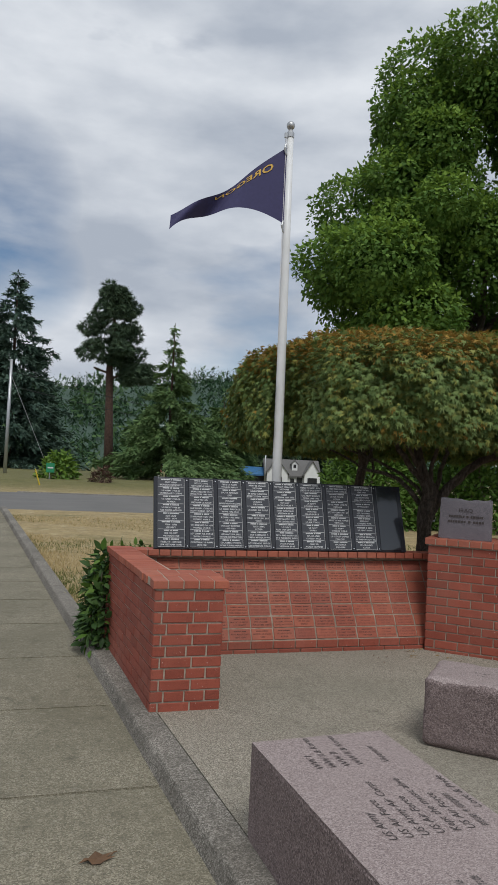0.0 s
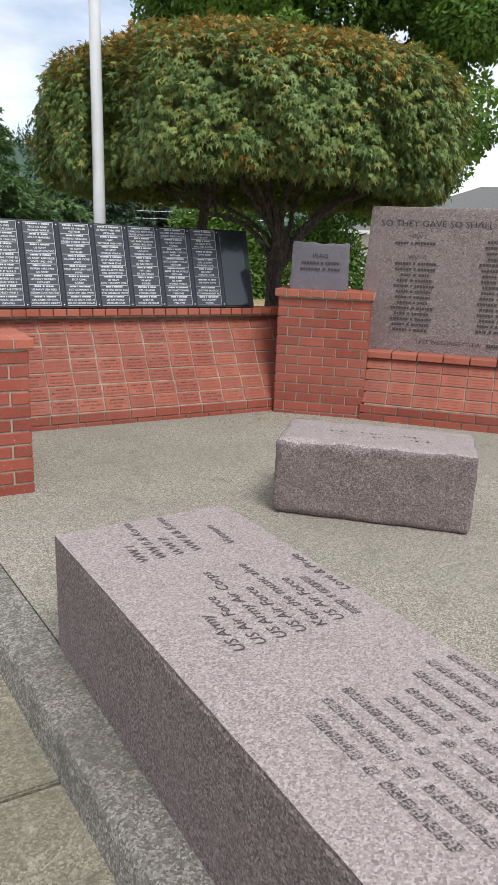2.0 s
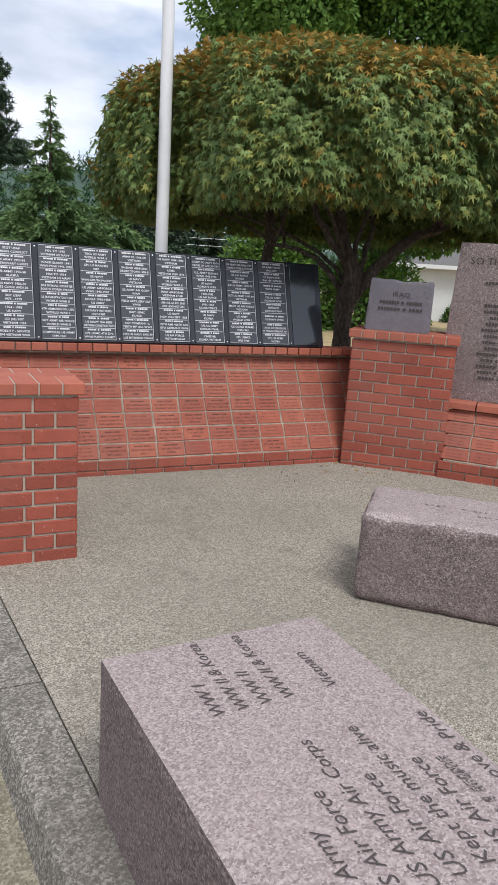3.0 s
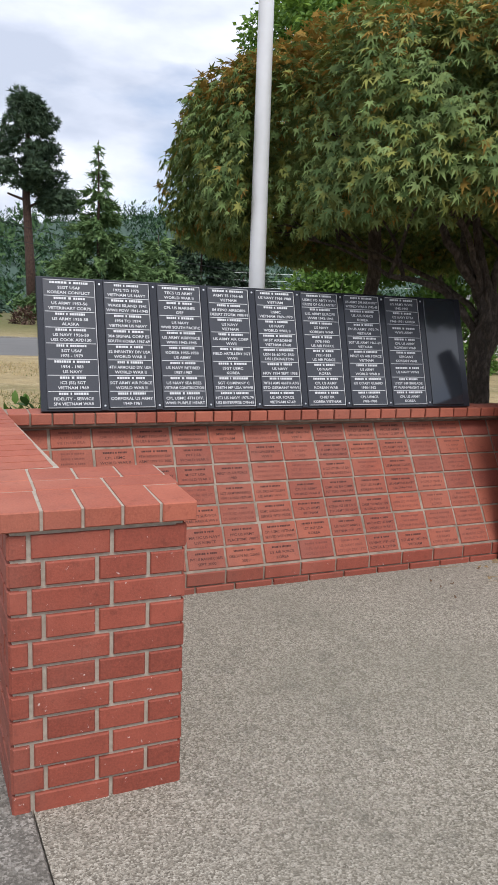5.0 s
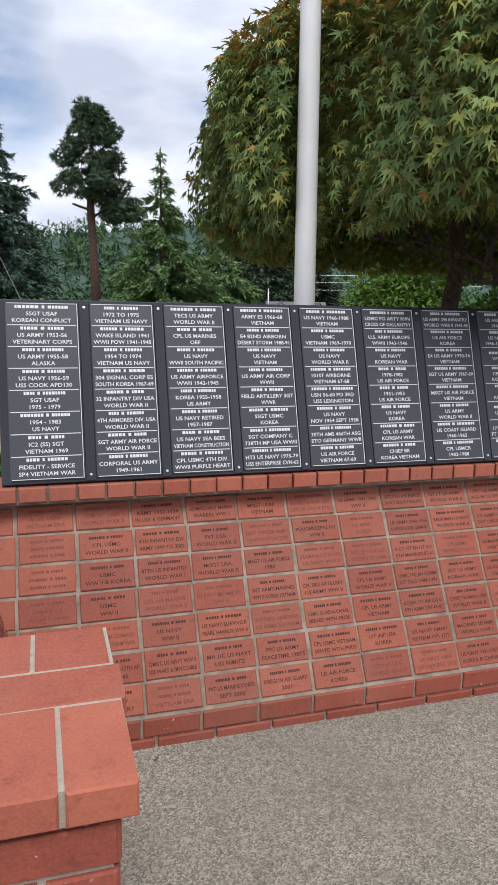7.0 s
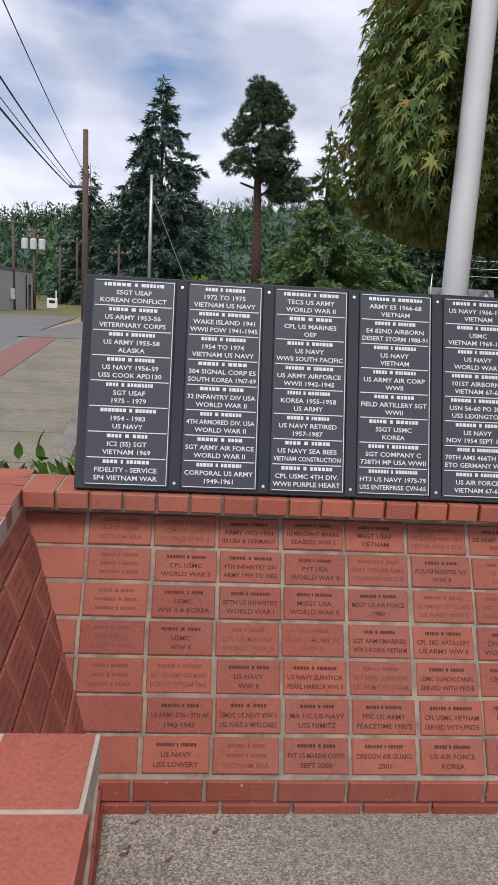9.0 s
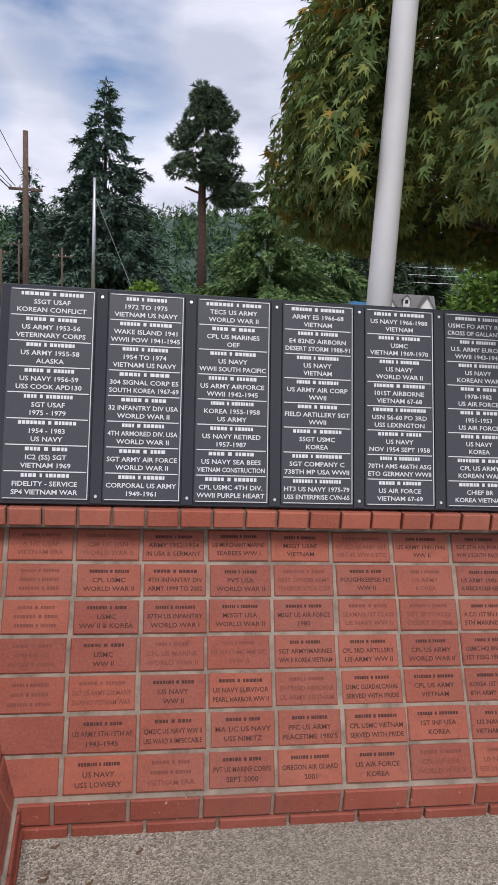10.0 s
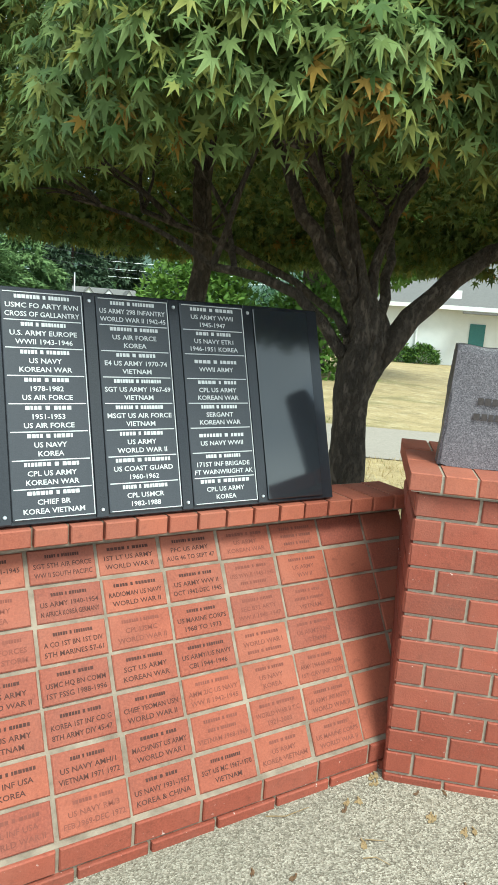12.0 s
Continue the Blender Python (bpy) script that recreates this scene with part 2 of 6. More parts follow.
M_FLAGWHITE = k.m


def bark(name, dark, light, scale=22):
    k = Mat(name, 0.95)
    n = k.noise(scale, 6, 0.7, stretch=(1, 1, 0.3))
    cracks = k.gray(k.noise(scale * 1.6, 5, 0.7, stretch=(1, 1, 0.45)), 0.0, 1.0, 0.42, 0.58)
    k.color(k.mix(k.gray(k.noise(5, 4), 0.0, 0.4), k.mix(cracks, dark, k.mix(n, dark, light)), tuple(c * 0.6 for c in dark)))
    k.bump(k.mix(0.6, n, cracks), 1.0, 0.02)
    return k.m


M_BARK = bark("maple_bark", (0.070, 0.055, 0.044), (0.265, 0.213, 0.170), 26)
M_PINEBARK = bark("pine_bark", (0.060, 0.035, 0.026), (0.17, 0.10, 0.075), 8)
M_WOODPOLE = bark("creosoted_pole", (0.11, 0.075, 0.055), (0.24, 0.165, 0.125), 14)


def leaf_material(name, c1, c2, shine=0.5, through=0.2):
    k = Mat(name, 0.6, spec=shine * 0.5)
    col = k.mix(k.island(), c1, c2)
    k.color(col)
    tr = k.node("ShaderNodeBsdfTranslucent")
    k.link(k.mix(0.5, col, tuple(min(1, c * 1.6) for c in c2)), tr.inputs["Color"])
    ms = k.node("ShaderNodeMixShader", Fac=through)
    k.link(k.b.outputs["BSDF"], ms.inputs[1])
    k.link(tr.outputs["BSDF"], ms.inputs[2])
    k.link(ms.outputs["Shader"], k.t.nodes["Material Output"].inputs["Surface"])
    return k.m


M_LEAF_G = leaf_material("maple_leaf_green", (0.062, 0.112, 0.029), (0.222, 0.300, 0.098), 0.5, 0.18)
M_LEAF_Y = leaf_material("maple_leaf_olive", (0.115, 0.142, 0.030), (0.290, 0.300, 0.075), 0.45, 0.18)
M_LEAF_O = leaf_material("maple_leaf_bronze", (0.205, 0.138, 0.030), (0.39, 0.240, 0.054), 0.3, 0.15)
M_LEAF_R = leaf_material("maple_leaf_red", (0.160, 0.062, 0.026), (0.25, 0.105, 0.042), 0.3)
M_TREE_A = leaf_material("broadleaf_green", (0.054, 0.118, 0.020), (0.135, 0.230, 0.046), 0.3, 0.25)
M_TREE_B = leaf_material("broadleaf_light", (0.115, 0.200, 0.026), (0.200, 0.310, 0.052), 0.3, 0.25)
M_SHRUB = leaf_material("shrub_leaf", (0.022, 0.055, 0.014), (0.060, 0.115, 0.030))
M_SHRUB_B = leaf_material("bright_shrub_leaf", (0.060, 0.130, 0.018), (0.130, 0.220, 0.040))
M_FIR = leaf_material("fir_needles", (0.042, 0.078, 0.060), (0.098, 0.150, 0.110), 0.2, 0.05)
M_PINE = leaf_material("pine_needles", (0.034, 0.060, 0.036), (0.080, 0.118, 0.066), 0.2, 0.05)
M_CEDAR = leaf_material("cedar_sprays", (0.080, 0.140, 0.056), (0.165, 0.245, 0.095), 0.1, 0.2)
M_FARTREE = leaf_material("far_forest", (0.026, 0.054, 0.030), (0.050, 0.090, 0.046), 0.0, 0.1)
M_FARLIGHT = leaf_material("far_deciduous", (0.050, 0.090, 0.040), (0.080, 0.132, 0.056), 0.0, 0.1)

# the ground: dry lawn with greener patches
k = Mat("dry_lawn", 0.95)
straw = k.mix(k.noise(70, 4), (0.23, 0.170, 0.078), (0.52, 0.405, 0.205))
green = k.mix(k.noise(70, 4), (0.055, 0.070, 0.018), (0.170, 0.165, 0.050))
base = k.mix(k.gray(k.noise(0.35, 6, 0.6), 0.0, 1.0, 0.55, 0.74), straw, green)
# darker straw patches, with dappled tree shade worked into the same colour
base = k.mix(k.gray(k.noise(1.7, 6, 0.7), 0.0, 0.6, 0.46, 0.64), base, (0.205, 0.158, 0.078))
base = k.mix(k.gray(k.noise(3.1, 6, 0.7, stretch=(1, 0.6, 1)), 0.0, 0.55, 0.52, 0.66), base, (0.54, 0.455, 0.285))
base = k.mix(k.gray(k.noise(11, 5, 0.65), 0.0, 0.5, 0.52, 0.68), base, (0.13, 0.095, 0.040))
pos = k.node("ShaderNodeSeparateXYZ")
k.link(k.geo_pos(), pos.inputs["Vector"])
far = k.node("ShaderNodeMapRange", **{"From Min": 40.0, "From Max": 46.0})
k.link(pos.outputs["Y"], far.inputs["Value"])
olive = k.mix(k.noise(1.5, 6), (0.075, 0.080, 0.022), (0.190, 0.170, 0.062))
base = k.mix(far.outputs["Result"], base, olive)
k.color(base).bump(k.noise(60, 5), 0.8, 0.03)
M_LAWN = k.m
k = Mat("asphalt", 0.9)
base = k.mix(k.noise(180, 3), (0.085, 0.083, 0.080), (0.165, 0.160, 0.152))
k.color(k.mix(k.gray(k.noise(0.5, 5), 0.0, 0.5), base, (0.19, 0.18, 0.17))).bump(k.noise(200), 0.3, 0.004)
M_ASPHALT = k.m
k = Mat("brick_paver_band", 0.9)
base = k.mix(k.noise(20, 4), (0.17, 0.075, 0.060), (0.27, 0.13, 0.10))
k.color(base).bump(k.noise(60), 0.4, 0.004)
M_PAVERS = k.m
k = Mat("gravel_path", 0.95)
k.color(k.mix(k.noise(30, 4), (0.19, 0.165, 0.135), (0.33, 0.29, 0.245))).bump(k.noise(80), 0.5, 0.01)
M_PATH = k.m
k = Mat("white_siding", 0.7)
k.color(k.mix(k.noise(3, 4), (0.66, 0.67, 0.66), (0.80, 0.80, 0.79)))
M_SIDING = k.m
k = Mat("grey_block_wall", 0.85)
k.color(k.mix(k.noise(1.2, 5), (0.30, 0.30, 0.31), (0.42, 0.42, 0.42)))
M_GREYWALL = k.m
k = Mat("grey_shingle", 0.9)
k.color(k.mix(k.noise(8, 5), (0.10, 0.098, 0.095), (0.165, 0.16, 0.155))).bump(k.noise(40), 0.4, 0.01)
M_SHINGLE = k.m


def plain(name, c, rough=0.7, metal=0.0, vary=0.2):
    k = Mat(name, rough, metal)
    k.color(k.mix(k.noise(14, 4), tuple(v * (1 - vary) for v in c), tuple(min(1, v * (1 + vary)) for v in c)))
    return k.m


M_TEAL = plain("teal_paint", (0.05, 0.17, 0.17))
M_BLUEROOF = plain("blue_metal_roof", (0.05, 0.16, 0.34), 0.45)
M_DARK = plain("dark_opening", (0.02, 0.02, 0.022), 0.3)
M_SIGN = plain("green_sign", (0.02, 0.22, 0.10), 0.5)
M_TRANSF = plain("transformer_grey", (0.52, 0.53, 0.54), 0.5)
M_CABLE = plain("black_cable", (0.012, 0.012, 0.014), 0.6)
M_RAIL = plain("grey_railing", (0.26, 0.27, 0.26), 0.6)
M_BROWNLEAF = plain("dead_leaf", (0.13, 0.072, 0.036), 0.8, 0, 0.5)
M_PALELEAF = plain("dry_pale_leaf", (0.27, 0.19, 0.095), 0.8, 0, 0.5)
M_YELLOW = plain("yellow_paint", (0.55, 0.42, 0.04))
M_REDWOOD = plain("red_shed_paint", (0.25, 0.045, 0.035))
M_DEADTWIG = plain("dead_twigs", (0.11, 0.065, 0.045), 0.9, 0, 0.4)
M_SOIL = plain("hill_soil", (0.045, 0.080, 0.058), 0.95, 0, 0.4)


# ---- building helpers ----
def link_mesh(name, mesh, mats, parent=None, label=""):
    ob = new(name, mesh)
    for m in mats if isinstance(mats, (list, tuple)) else [mats]:
        if m.name not in mesh.materials:
            mesh.materials.append(m)
    if parent is not None:
        ob.parent = parent
    if label:
        ob["label"] = label
    return ob


def part(name, bm, material, parent=None, label="", smooth=False):
    mesh = bpy.data.meshes.new(name)
    bm.to_mesh(mesh)
    bm.free()
    if smooth:
        mesh.polygons.foreach_set("use_smooth", [True] * len(mesh.polygons))
    return link_mesh(name, mesh, material, parent, label)


def empty(name, at=(0, 0, 0)):
    ob = new(name)
    ob.location = at
    ob.empty_display_size = 0.1
    return ob


def add_box(bm, x0, y0, z0, x1, y1, z1, m=None, bevel=0.0, segs=1):
    vs = [bm.verts.new((x, y, z)) for z in (z0, z1) for y in (y0, y1) for x in (x0, x1)]
    fs = [bm.faces.new([vs[i] for i in f]) for f in ((0, 2, 3, 1), (4, 5, 7, 6), (0, 1, 5, 4), (2, 6, 7, 3), (0, 4, 6, 2), (1, 3, 7, 5))]
    if bevel:
        out = bmesh.ops.bevel(bm, geom=list({e for f in fs for e in f.edges}), offset=bevel, segments=segs, affect="EDGES")
        vs = list({v for v in vs if v.is_valid} | set(out["verts"]))
    if m is not None:
        bmesh.ops.transform(bm, matrix=m, verts=vs)
    return vs


def box(x0, y0, z0, x1, y1, z1, m=None, bevel=0.0, segs=1):
    bm = bmesh.new()
    add_box(bm, x0, y0, z0, x1, y1, z1, m, bevel, segs)
    return bm


def add_tube(bm, points, radii, sides=8, cap=True):
    """A tapered tube along points."""
    pts = [Vector(p) for p in points]
    rings = []
    for i, p in enumerate(pts):
        d = (pts[min(i + 1, len(pts) - 1)] - pts[max(i - 1, 0)]).normalized()
        a = d.orthogonal().normalized() if abs(d.z) < 0.99 else Vector((1, 0, 0))
        if i and abs(d.z) < 0.99:
            a = (last - d * last.dot(d)).normalized()
        last = a
        b = d.cross(a)
        rings.append([bm.verts.new(p + (a * math.cos(t) + b * math.sin(t)) * radii[i]) for t in (2 * math.pi * j / sides for j in range(sides))])
    for r0, r1 in zip(rings, rings[1:]):
        for j in range(sides):
            bm.faces.new((r0[j], r0[(j + 1) % sides], r1[(j + 1) % sides], r1[j]))
    if cap:
        bm.faces.new(list(reversed(rings[0])))
        bm.faces.new(rings[-1])


def tube(points, radii, sides=8):
    bm = bmesh.new()
    add_tube(bm, points, radii, sides)
    return bm


def frame_matrix(origin, u, n):
    """Axes: x along u, z up, y away from the normal n (level)."""
    u, n = Vector(u).normalized(), Vector(n).normalized()
    w = u.cross(-n).normalized()
    m = Matrix((u, -n, w)).transposed().to_4x4()
    m.translation = Vector(origin)
    return m


BRICK_MESHES = {}


def brick_mesh(length, height, depth, kind):
    """A shared bevelled brick, its front on y = 0, from x = 0 and z = 0."""
    key = (round(length, 3), round(height, 3), round(depth, 3), kind)
    if key not in BRICK_MESHES:
        bm = bmesh.new()
        c = 0.0035
        L, H = length, height
        rim = [(c, 0, c), (L - c, 0, c), (L - c, 0, H - c), (c, 0, H - c)]
        mid = [(0, c, 0), (L, c, 0), (L, c, H), (0, c, H)]
        back = [(0, depth, 0), (L, depth, 0), (L, depth, H), (0, depth, H)]
        r, m, b = [[bm.verts.new(v) for v in ring] for ring in (rim, mid, back)]
        bm.faces.new(r)
        for p, q in ((r, m), (m, b)):
            for i in range(4):
                j = (i + 1) % 4
                bm.faces.new((p[j], p[i], q[i], q[j]))
        bm.faces.new(list(reversed(b)))
        bm.normal_update()
        bmesh.ops.recalc_face_normals(bm, faces=bm.faces[:])
        mesh = bpy.data.meshes.new("brick")
        bm.to_mesh(mesh)
        bm.free()
        mesh.materials.append({"wall": M_BRICK, "face": M_FACE, "cap": M_CAP}[kind])
        BRICK_MESHES[key] = mesh
    return BRICK_MESHES[key]


BRICK_JOBS = []


def lay_brick(parent, m, length, height, depth, kind, wobble=0.0015):
    ob = new("brick", brick_mesh(length, height, depth, kind))
    ob.parent = parent
    ob.matrix_basis = m @ pose(0, random.uniform(-wobble, wobble), random.uniform(-wobble, wobble) * 0.5, random.uniform(-0.3, 0.3), random.uniform(-0.2, 0.2), random.uniform(-0.3, 0.3))
    return ob


def brick_face(parent, origin, u, n, width, z0, courses, course=0.0672, length=0.203, joint=0.0105, depth=0.03, start=0.0):
    """Running-bond bricks on a vertical face."""
    m = frame_matrix(origin, u, n)
    for c in range(courses):
        h = course - joint
        x = -((c % 2) * (length + joint) / 2 + start)
        while x < width - 0.02:
            a, b = max(x, 0.0), min(x + length, width)
            if b - a > 0.025:
                lay_brick(parent, m @ pose(a, -0.004, z0 + c * course), b - a, h, depth, "wall")
            x += length + joint


# ---- ground, street and pavements ----
def kerb_x(y):
    return 1.098 - 0.0905 * (y - 5.05)


def smooth(a, b, v):
    t = min(1.0, max(0.0, (v - a) / (b - a)))
    return t * t * (3 - 2 * t)


def street_drop(s, y):
    """The street falls gently away beyond the crossing."""
    return 1.45 * smooth(24, 92, y) * (1 - smooth(-2.2, 1.5, s))


def ground_z(s, y):
    z = -0.14 + 0.11 * smooth(0.03, 0.12, s) * smooth(6.85, 6.95, y) * (1 - smooth(24.6, 25.2, y))
    z += (0.62 * smooth(41.3, 48.5, y) - 0.14 * smooth(26, 40, y)) * smooth(-4, 1.0, s)
    z -= street_drop(s, y)
    z -= 0.10 * smooth(9, 26, s) * (1 - smooth(40, 60, y))
    return z


def sheared_grid(name, svals, yvals, zf, mat):
    bm = bmesh.new()
    rows = [[bm.verts.new((kerb_x(y) + s, y, zf(s, y))) for s in svals] for y in yvals]
    for r0, r1 in zip(rows, rows[1:]):
        for i in range(len(svals) - 1):
            bm.faces.new((r0[i], r0[i + 1], r1[i + 1], r1[i]))
    return part(name, bm, mat)


s_lines = [-900, -300, -120, -60, -30, -18, -12, -11, -2.4, -1.0, 0.0, 0.03, 0.12, 0.5, 1, 2, 3, 4, 5.5, 7, 9, 11, 13, 15, 17, 20, 23, 26, 30, 36, 45, 60, 90, 150, 300, 900]
y_lines = [-60, -20, -6, 0, 3, 6, 6.85, 6.95, 8, 9, 10, 12, 14, 17, 20, 23, 24.6, 25.2, 30, 36, 41, 44, 47, 50, 54, 58, 62, 70, 90, 120, 200, 500, 1500]
tagged(sheared_grid("ground", s_lines, y_lines, ground_z, M_LAWN), "dry straw-coloured lawn with greener patches, reaching the hills", "ground", kind="structure")


def strip(name, s0, s1, y0, y1, z, mat, thick=0.12, n=24):
    bm = bmesh.new()
    prev = None
    for i in range(n + 1):
        y = y0 + (y1 - y0) * i / n
        ring = [bm.verts.new((kerb_x(y) + s, y, zz - street_drop(s, y))) for s, zz in ((s0, z - thick), (s0, z), (s1, z), (s1, z - thick))]
        if prev:
            for j in range(3):
                bm.faces.new((prev[j], ring[j], ring[j + 1], prev[j + 1]))
        prev = ring
    bmesh.ops.recalc_face_normals(bm, faces=bm.faces[:])
    return part(name, bm, mat)


tagged(strip("road_street", -7.6, -2.42, -20, 150, -0.115, M_ASPHALT), "grey worn asphalt street beside the pavement", "road", kind="structure")
tagged(strip("pavement_brick_band", -2.25, -1.50, -6, 25.5, -0.095, M_PAVERS), "red brick paver band between pavement and street", "pavement", kind="structure")
tagged(strip("kerb_street", -2.42, -2.253, -20, 25.5, -0.098, M_KERB), "pale concrete kerb along the street", "kerb", kind="structure")
bm = bmesh.new()
for i in range(6):
    x0, x1 = -3.4 + i * 3.5, -3.4 + (i + 1) * 3.5
    vs = [bm.verts.new((x, y, z - 0.10 * smooth(9, 26, x - kerb_x(y)))) for x, y, z in ((x0, 25.4, -0.09), (x1, 25.4, -0.09), (x1, 40.9, -0.25), (x0, 40.9, -0.25))]
    bm.faces.new(vs)
bmesh.ops.remove_doubles(bm, verts=bm.verts[:], dist=0.001)
tagged(part("road_crossing", bm, M_ASPHALT), "grey asphalt road crossing behind the lawn", "road", kind="structure")
bm = bmesh.new()
add_box(bm, kerb_x(40) + 1.4, 40.9, -0.5, 60, 41.2, -0.20, None, 0.03)
tagged(part("kerb_far", bm, M_KERB), "weathered concrete kerb on the far side of the road", "kerb", kind="structure")

# sidewalk slabs between the street and the memorial, with open joints
sidewalk = tagged(strip("pavement", -1.50, 0.0, -6, 25.4, -0.125, M_SOIL), "grey-brown stained concrete sidewalk in large slabs", "pavement", kind="structure")


def slab_mesh(y0, y1):
    bm = bmesh.new()
    g = 0.006
    low, top = [], []
    for (s, y) in ((-1.495, y0 + g), (-0.004, y0 + g), (-0.004, y1 - g), (-1.495, y1 - g)):
        low.append((kerb_x(y) + s, y, -0.22))
        top.append((kerb_x(y) + s, y, -0.10))
    cy = (y0 + y1) / 2
    vs = [bm.verts.new(v) for v in low + top]
    for f in ((4, 5, 6, 7), (0, 1, 5, 4), (1, 2, 6, 5), (2, 3, 7, 6), (3, 0, 4, 7)):
        bm.faces.new([vs[i] for i in f])
    bmesh.ops.bevel(bm, geom=[e for e in bm.edges if all(v.co.z > -0.15 for v in e.verts)], offset=0.006, segments=2, affect="EDGES")
    return bm


SLAB0, SLAB = 4.48, 1.33
for i in range(-6, 16):
    part("slab", slab_mesh(SLAB0 + i * SLAB, SLAB0 + (i + 1) * SLAB), M_WALK, sidewalk)

# raised kerb at the edge of the plaza and the lawn
kerb = tagged(part("kerb", box(0.2, -5.5, -0.3, 0.3, -5.4, -0.16), M_KERB), "weathered mossy concrete kerb beside the sidewalk", "kerb", kind="structure")
for y0, y1 in ((-6, -1.2), (-1.2, 1.6), (1.6, 4.30), (4.30, 7.2), (7.2, 10.2), (10.2, 13.2), (13.2, 16.2), (16.2, 19.2), (19.2, 22.2), (22.2, 25.3)):
    bm = bmesh.new()
    n = 8
    prev = None
    for i in range(n + 1):
        y = y0 + 0.004 + (y1 - y0 - 0.008) * i / n
        x = kerb_x(y)
        w = [noise.noise((y * 3.1, j * 7.7, 2.0)) * 0.006 for j in range(3)]
        prof = ((-0.026, -0.3), (-0.022, -0.10), (0.000 + w[0] * 0.7, -0.018), (0.008 + w[0] * 0.7, -0.005 + w[1] * 0.4), (0.024, 0.001), (0.166, 0.002), (0.171, -0.004), (0.172, -0.3))
        ring = [bm.verts.new((x + a, y, b)) for a, b in prof]
        if prev:
            for j in range(len(prof) - 1):
                bm.faces.new((prev[j], ring[j], ring[j + 1], prev[j + 1]))
        else:
            bm.faces.new(ring)
        prev = ring
    bm.faces.new(list(reversed(prev)))
    bmesh.ops.recalc_face_normals(bm, faces=bm.faces[:])
    part("kerb_stone", bm, M_KERB, kerb)

# plaza slab of exposed aggregate
bm = bmesh.new()
outline = [(kerb_x(-5.5) + 0.1745, -5.5), (11, -5.5), (11, 2.5), (6.6, 6.0), (5.2, 7.3), (4.2, 7.25), (1.06, 7.25)]
outline = [(kerb_x(7.25) + 0.1745, 7.25) if p == outline[-1] else p for p in outline]
top = [bm.verts.new((x, y, 0.0)) for x, y in outline]
low = [bm.verts.new((x, y, -0.25)) for x, y in outline]
bm.faces.new(top)
for i in range(len(top)):
    j = (i + 1) % len(top)
    bm.faces.new((top[j], top[i], low[i], low[j]))
bmesh.ops.recalc_face_normals(bm, faces=bm.faces[:])
plaza = tagged(part("floor", bm, M_PLAZA), "exposed aggregate concrete plaza floor with grey-green staining", "floor", kind="structure")

# ---- brick memorial walls ----
CAP_T, CAP_Z = 0.88, 0.822
WING_D = Vector((-0.066, 1.0, 0)).normalized()
WING_N = Vector((-WING_D.y, WING_D.x, 0))


def poly_prism(pts, z0, z1):
    bm = bmesh.new()
    lo, hi = [bm.verts.new((x, y, z0)) for x, y in pts], [bm.verts.new((x, y, z1)) for x, y in pts]
    n = len(pts)
    bm.faces.new(hi)
    bm.faces.new(list(reversed(lo)))
    for i in range(n):
        bm.faces.new((lo[i], lo[(i + 1) % n], hi[(i + 1) % n], hi[i]))
    bmesh.ops.recalc_face_normals(bm, faces=bm.faces[:])
    return bm


# west wing: a low wall with a short return at its front end
WX, WY = 1.192, 5.338
RET_R, RET_B = 1.668, 5.805


def wing(p, q):
    """p across from the outer face, q along the wing."""
    v = Vector((WX, WY, 0)) + WING_D * q - WING_N * p
    return (v.x, v.y)


WING_L = 1.93
core = [(WX + 0.006, WY + 0.006), (RET_R - 0.006, WY + 0.006), (RET_R - 0.006, RET_B - 0.006), (wing(0.204, 0.42)[0], RET_B - 0.006), wing(0.204, WING_L), wing(0.006, WING_L)]
wall_west = tagged(part("wall_west", poly_prism(core, -0.05, CAP_Z + 0.004), M_MORTAR), "low red brick wing wall with a return pillar and brick coping", "brick wall", kind="structure")
COURSES = 11
C0 = -0.010
W_OUT = (CAP_Z - 0.004 - C0) / COURSES
m = frame_matrix((WX, WY, 0), (1, 0, 0), (0, -1, 0))
for c in range(COURSES):
    cuts = (0.0, 0.052, 0.270, RET_R - WX) if c % 2 == 0 else (0.0, 0.088, 0.230, 0.372, RET_R - WX)
    for a, b in zip(cuts, cuts[1:]):
        lay_brick(wall_west, m @ pose(a + (0.006 if a else 0.0), -0.004, C0 + c * W_OUT), b - a - (0.012 if a and b < RET_R - WX else 0.006), W_OUT - 0.0115, 0.03, "wall", 0.0022)
brick_face(wall_west, (RET_R, WY, 0), (0, 1, 0), (1, 0, 0), RET_B - WY, C0, COURSES, W_OUT, start=0.10)
a = wing(0.0, WING_L)
brick_face(wall_west, (a[0], a[1], 0), -WING_D, WING_N, WING_L, C0, COURSES, W_OUT, start=0.06)
b = wing(0.21, 0.445)
brick_face(wall_west, (RET_R, RET_B, 0), (-1, 0, 0), (0, 1, 0), RET_R - b[0], C0, COURSES, W_OUT)

H_CAP = CAP_T - CAP_Z - 0.004


def cap_brick(parent, m, length, depth, height=H_CAP):
    lay_brick(parent, m, length, height, depth, "cap", 0.001)


def coping_run(parent, origin, u, n, length, depth, z, pitch=0.1035, height=H_CAP):
    """Header bricks side by side, their ends to the front."""
    m = frame_matrix(origin, u, n)
    count = max(1, round(length / pitch))
    step = length / count
    for i in range(count):
        cap_brick(parent, m @ pose(i * step, random.uniform(-0.002, 0.002), z), step - 0.009, depth, height)


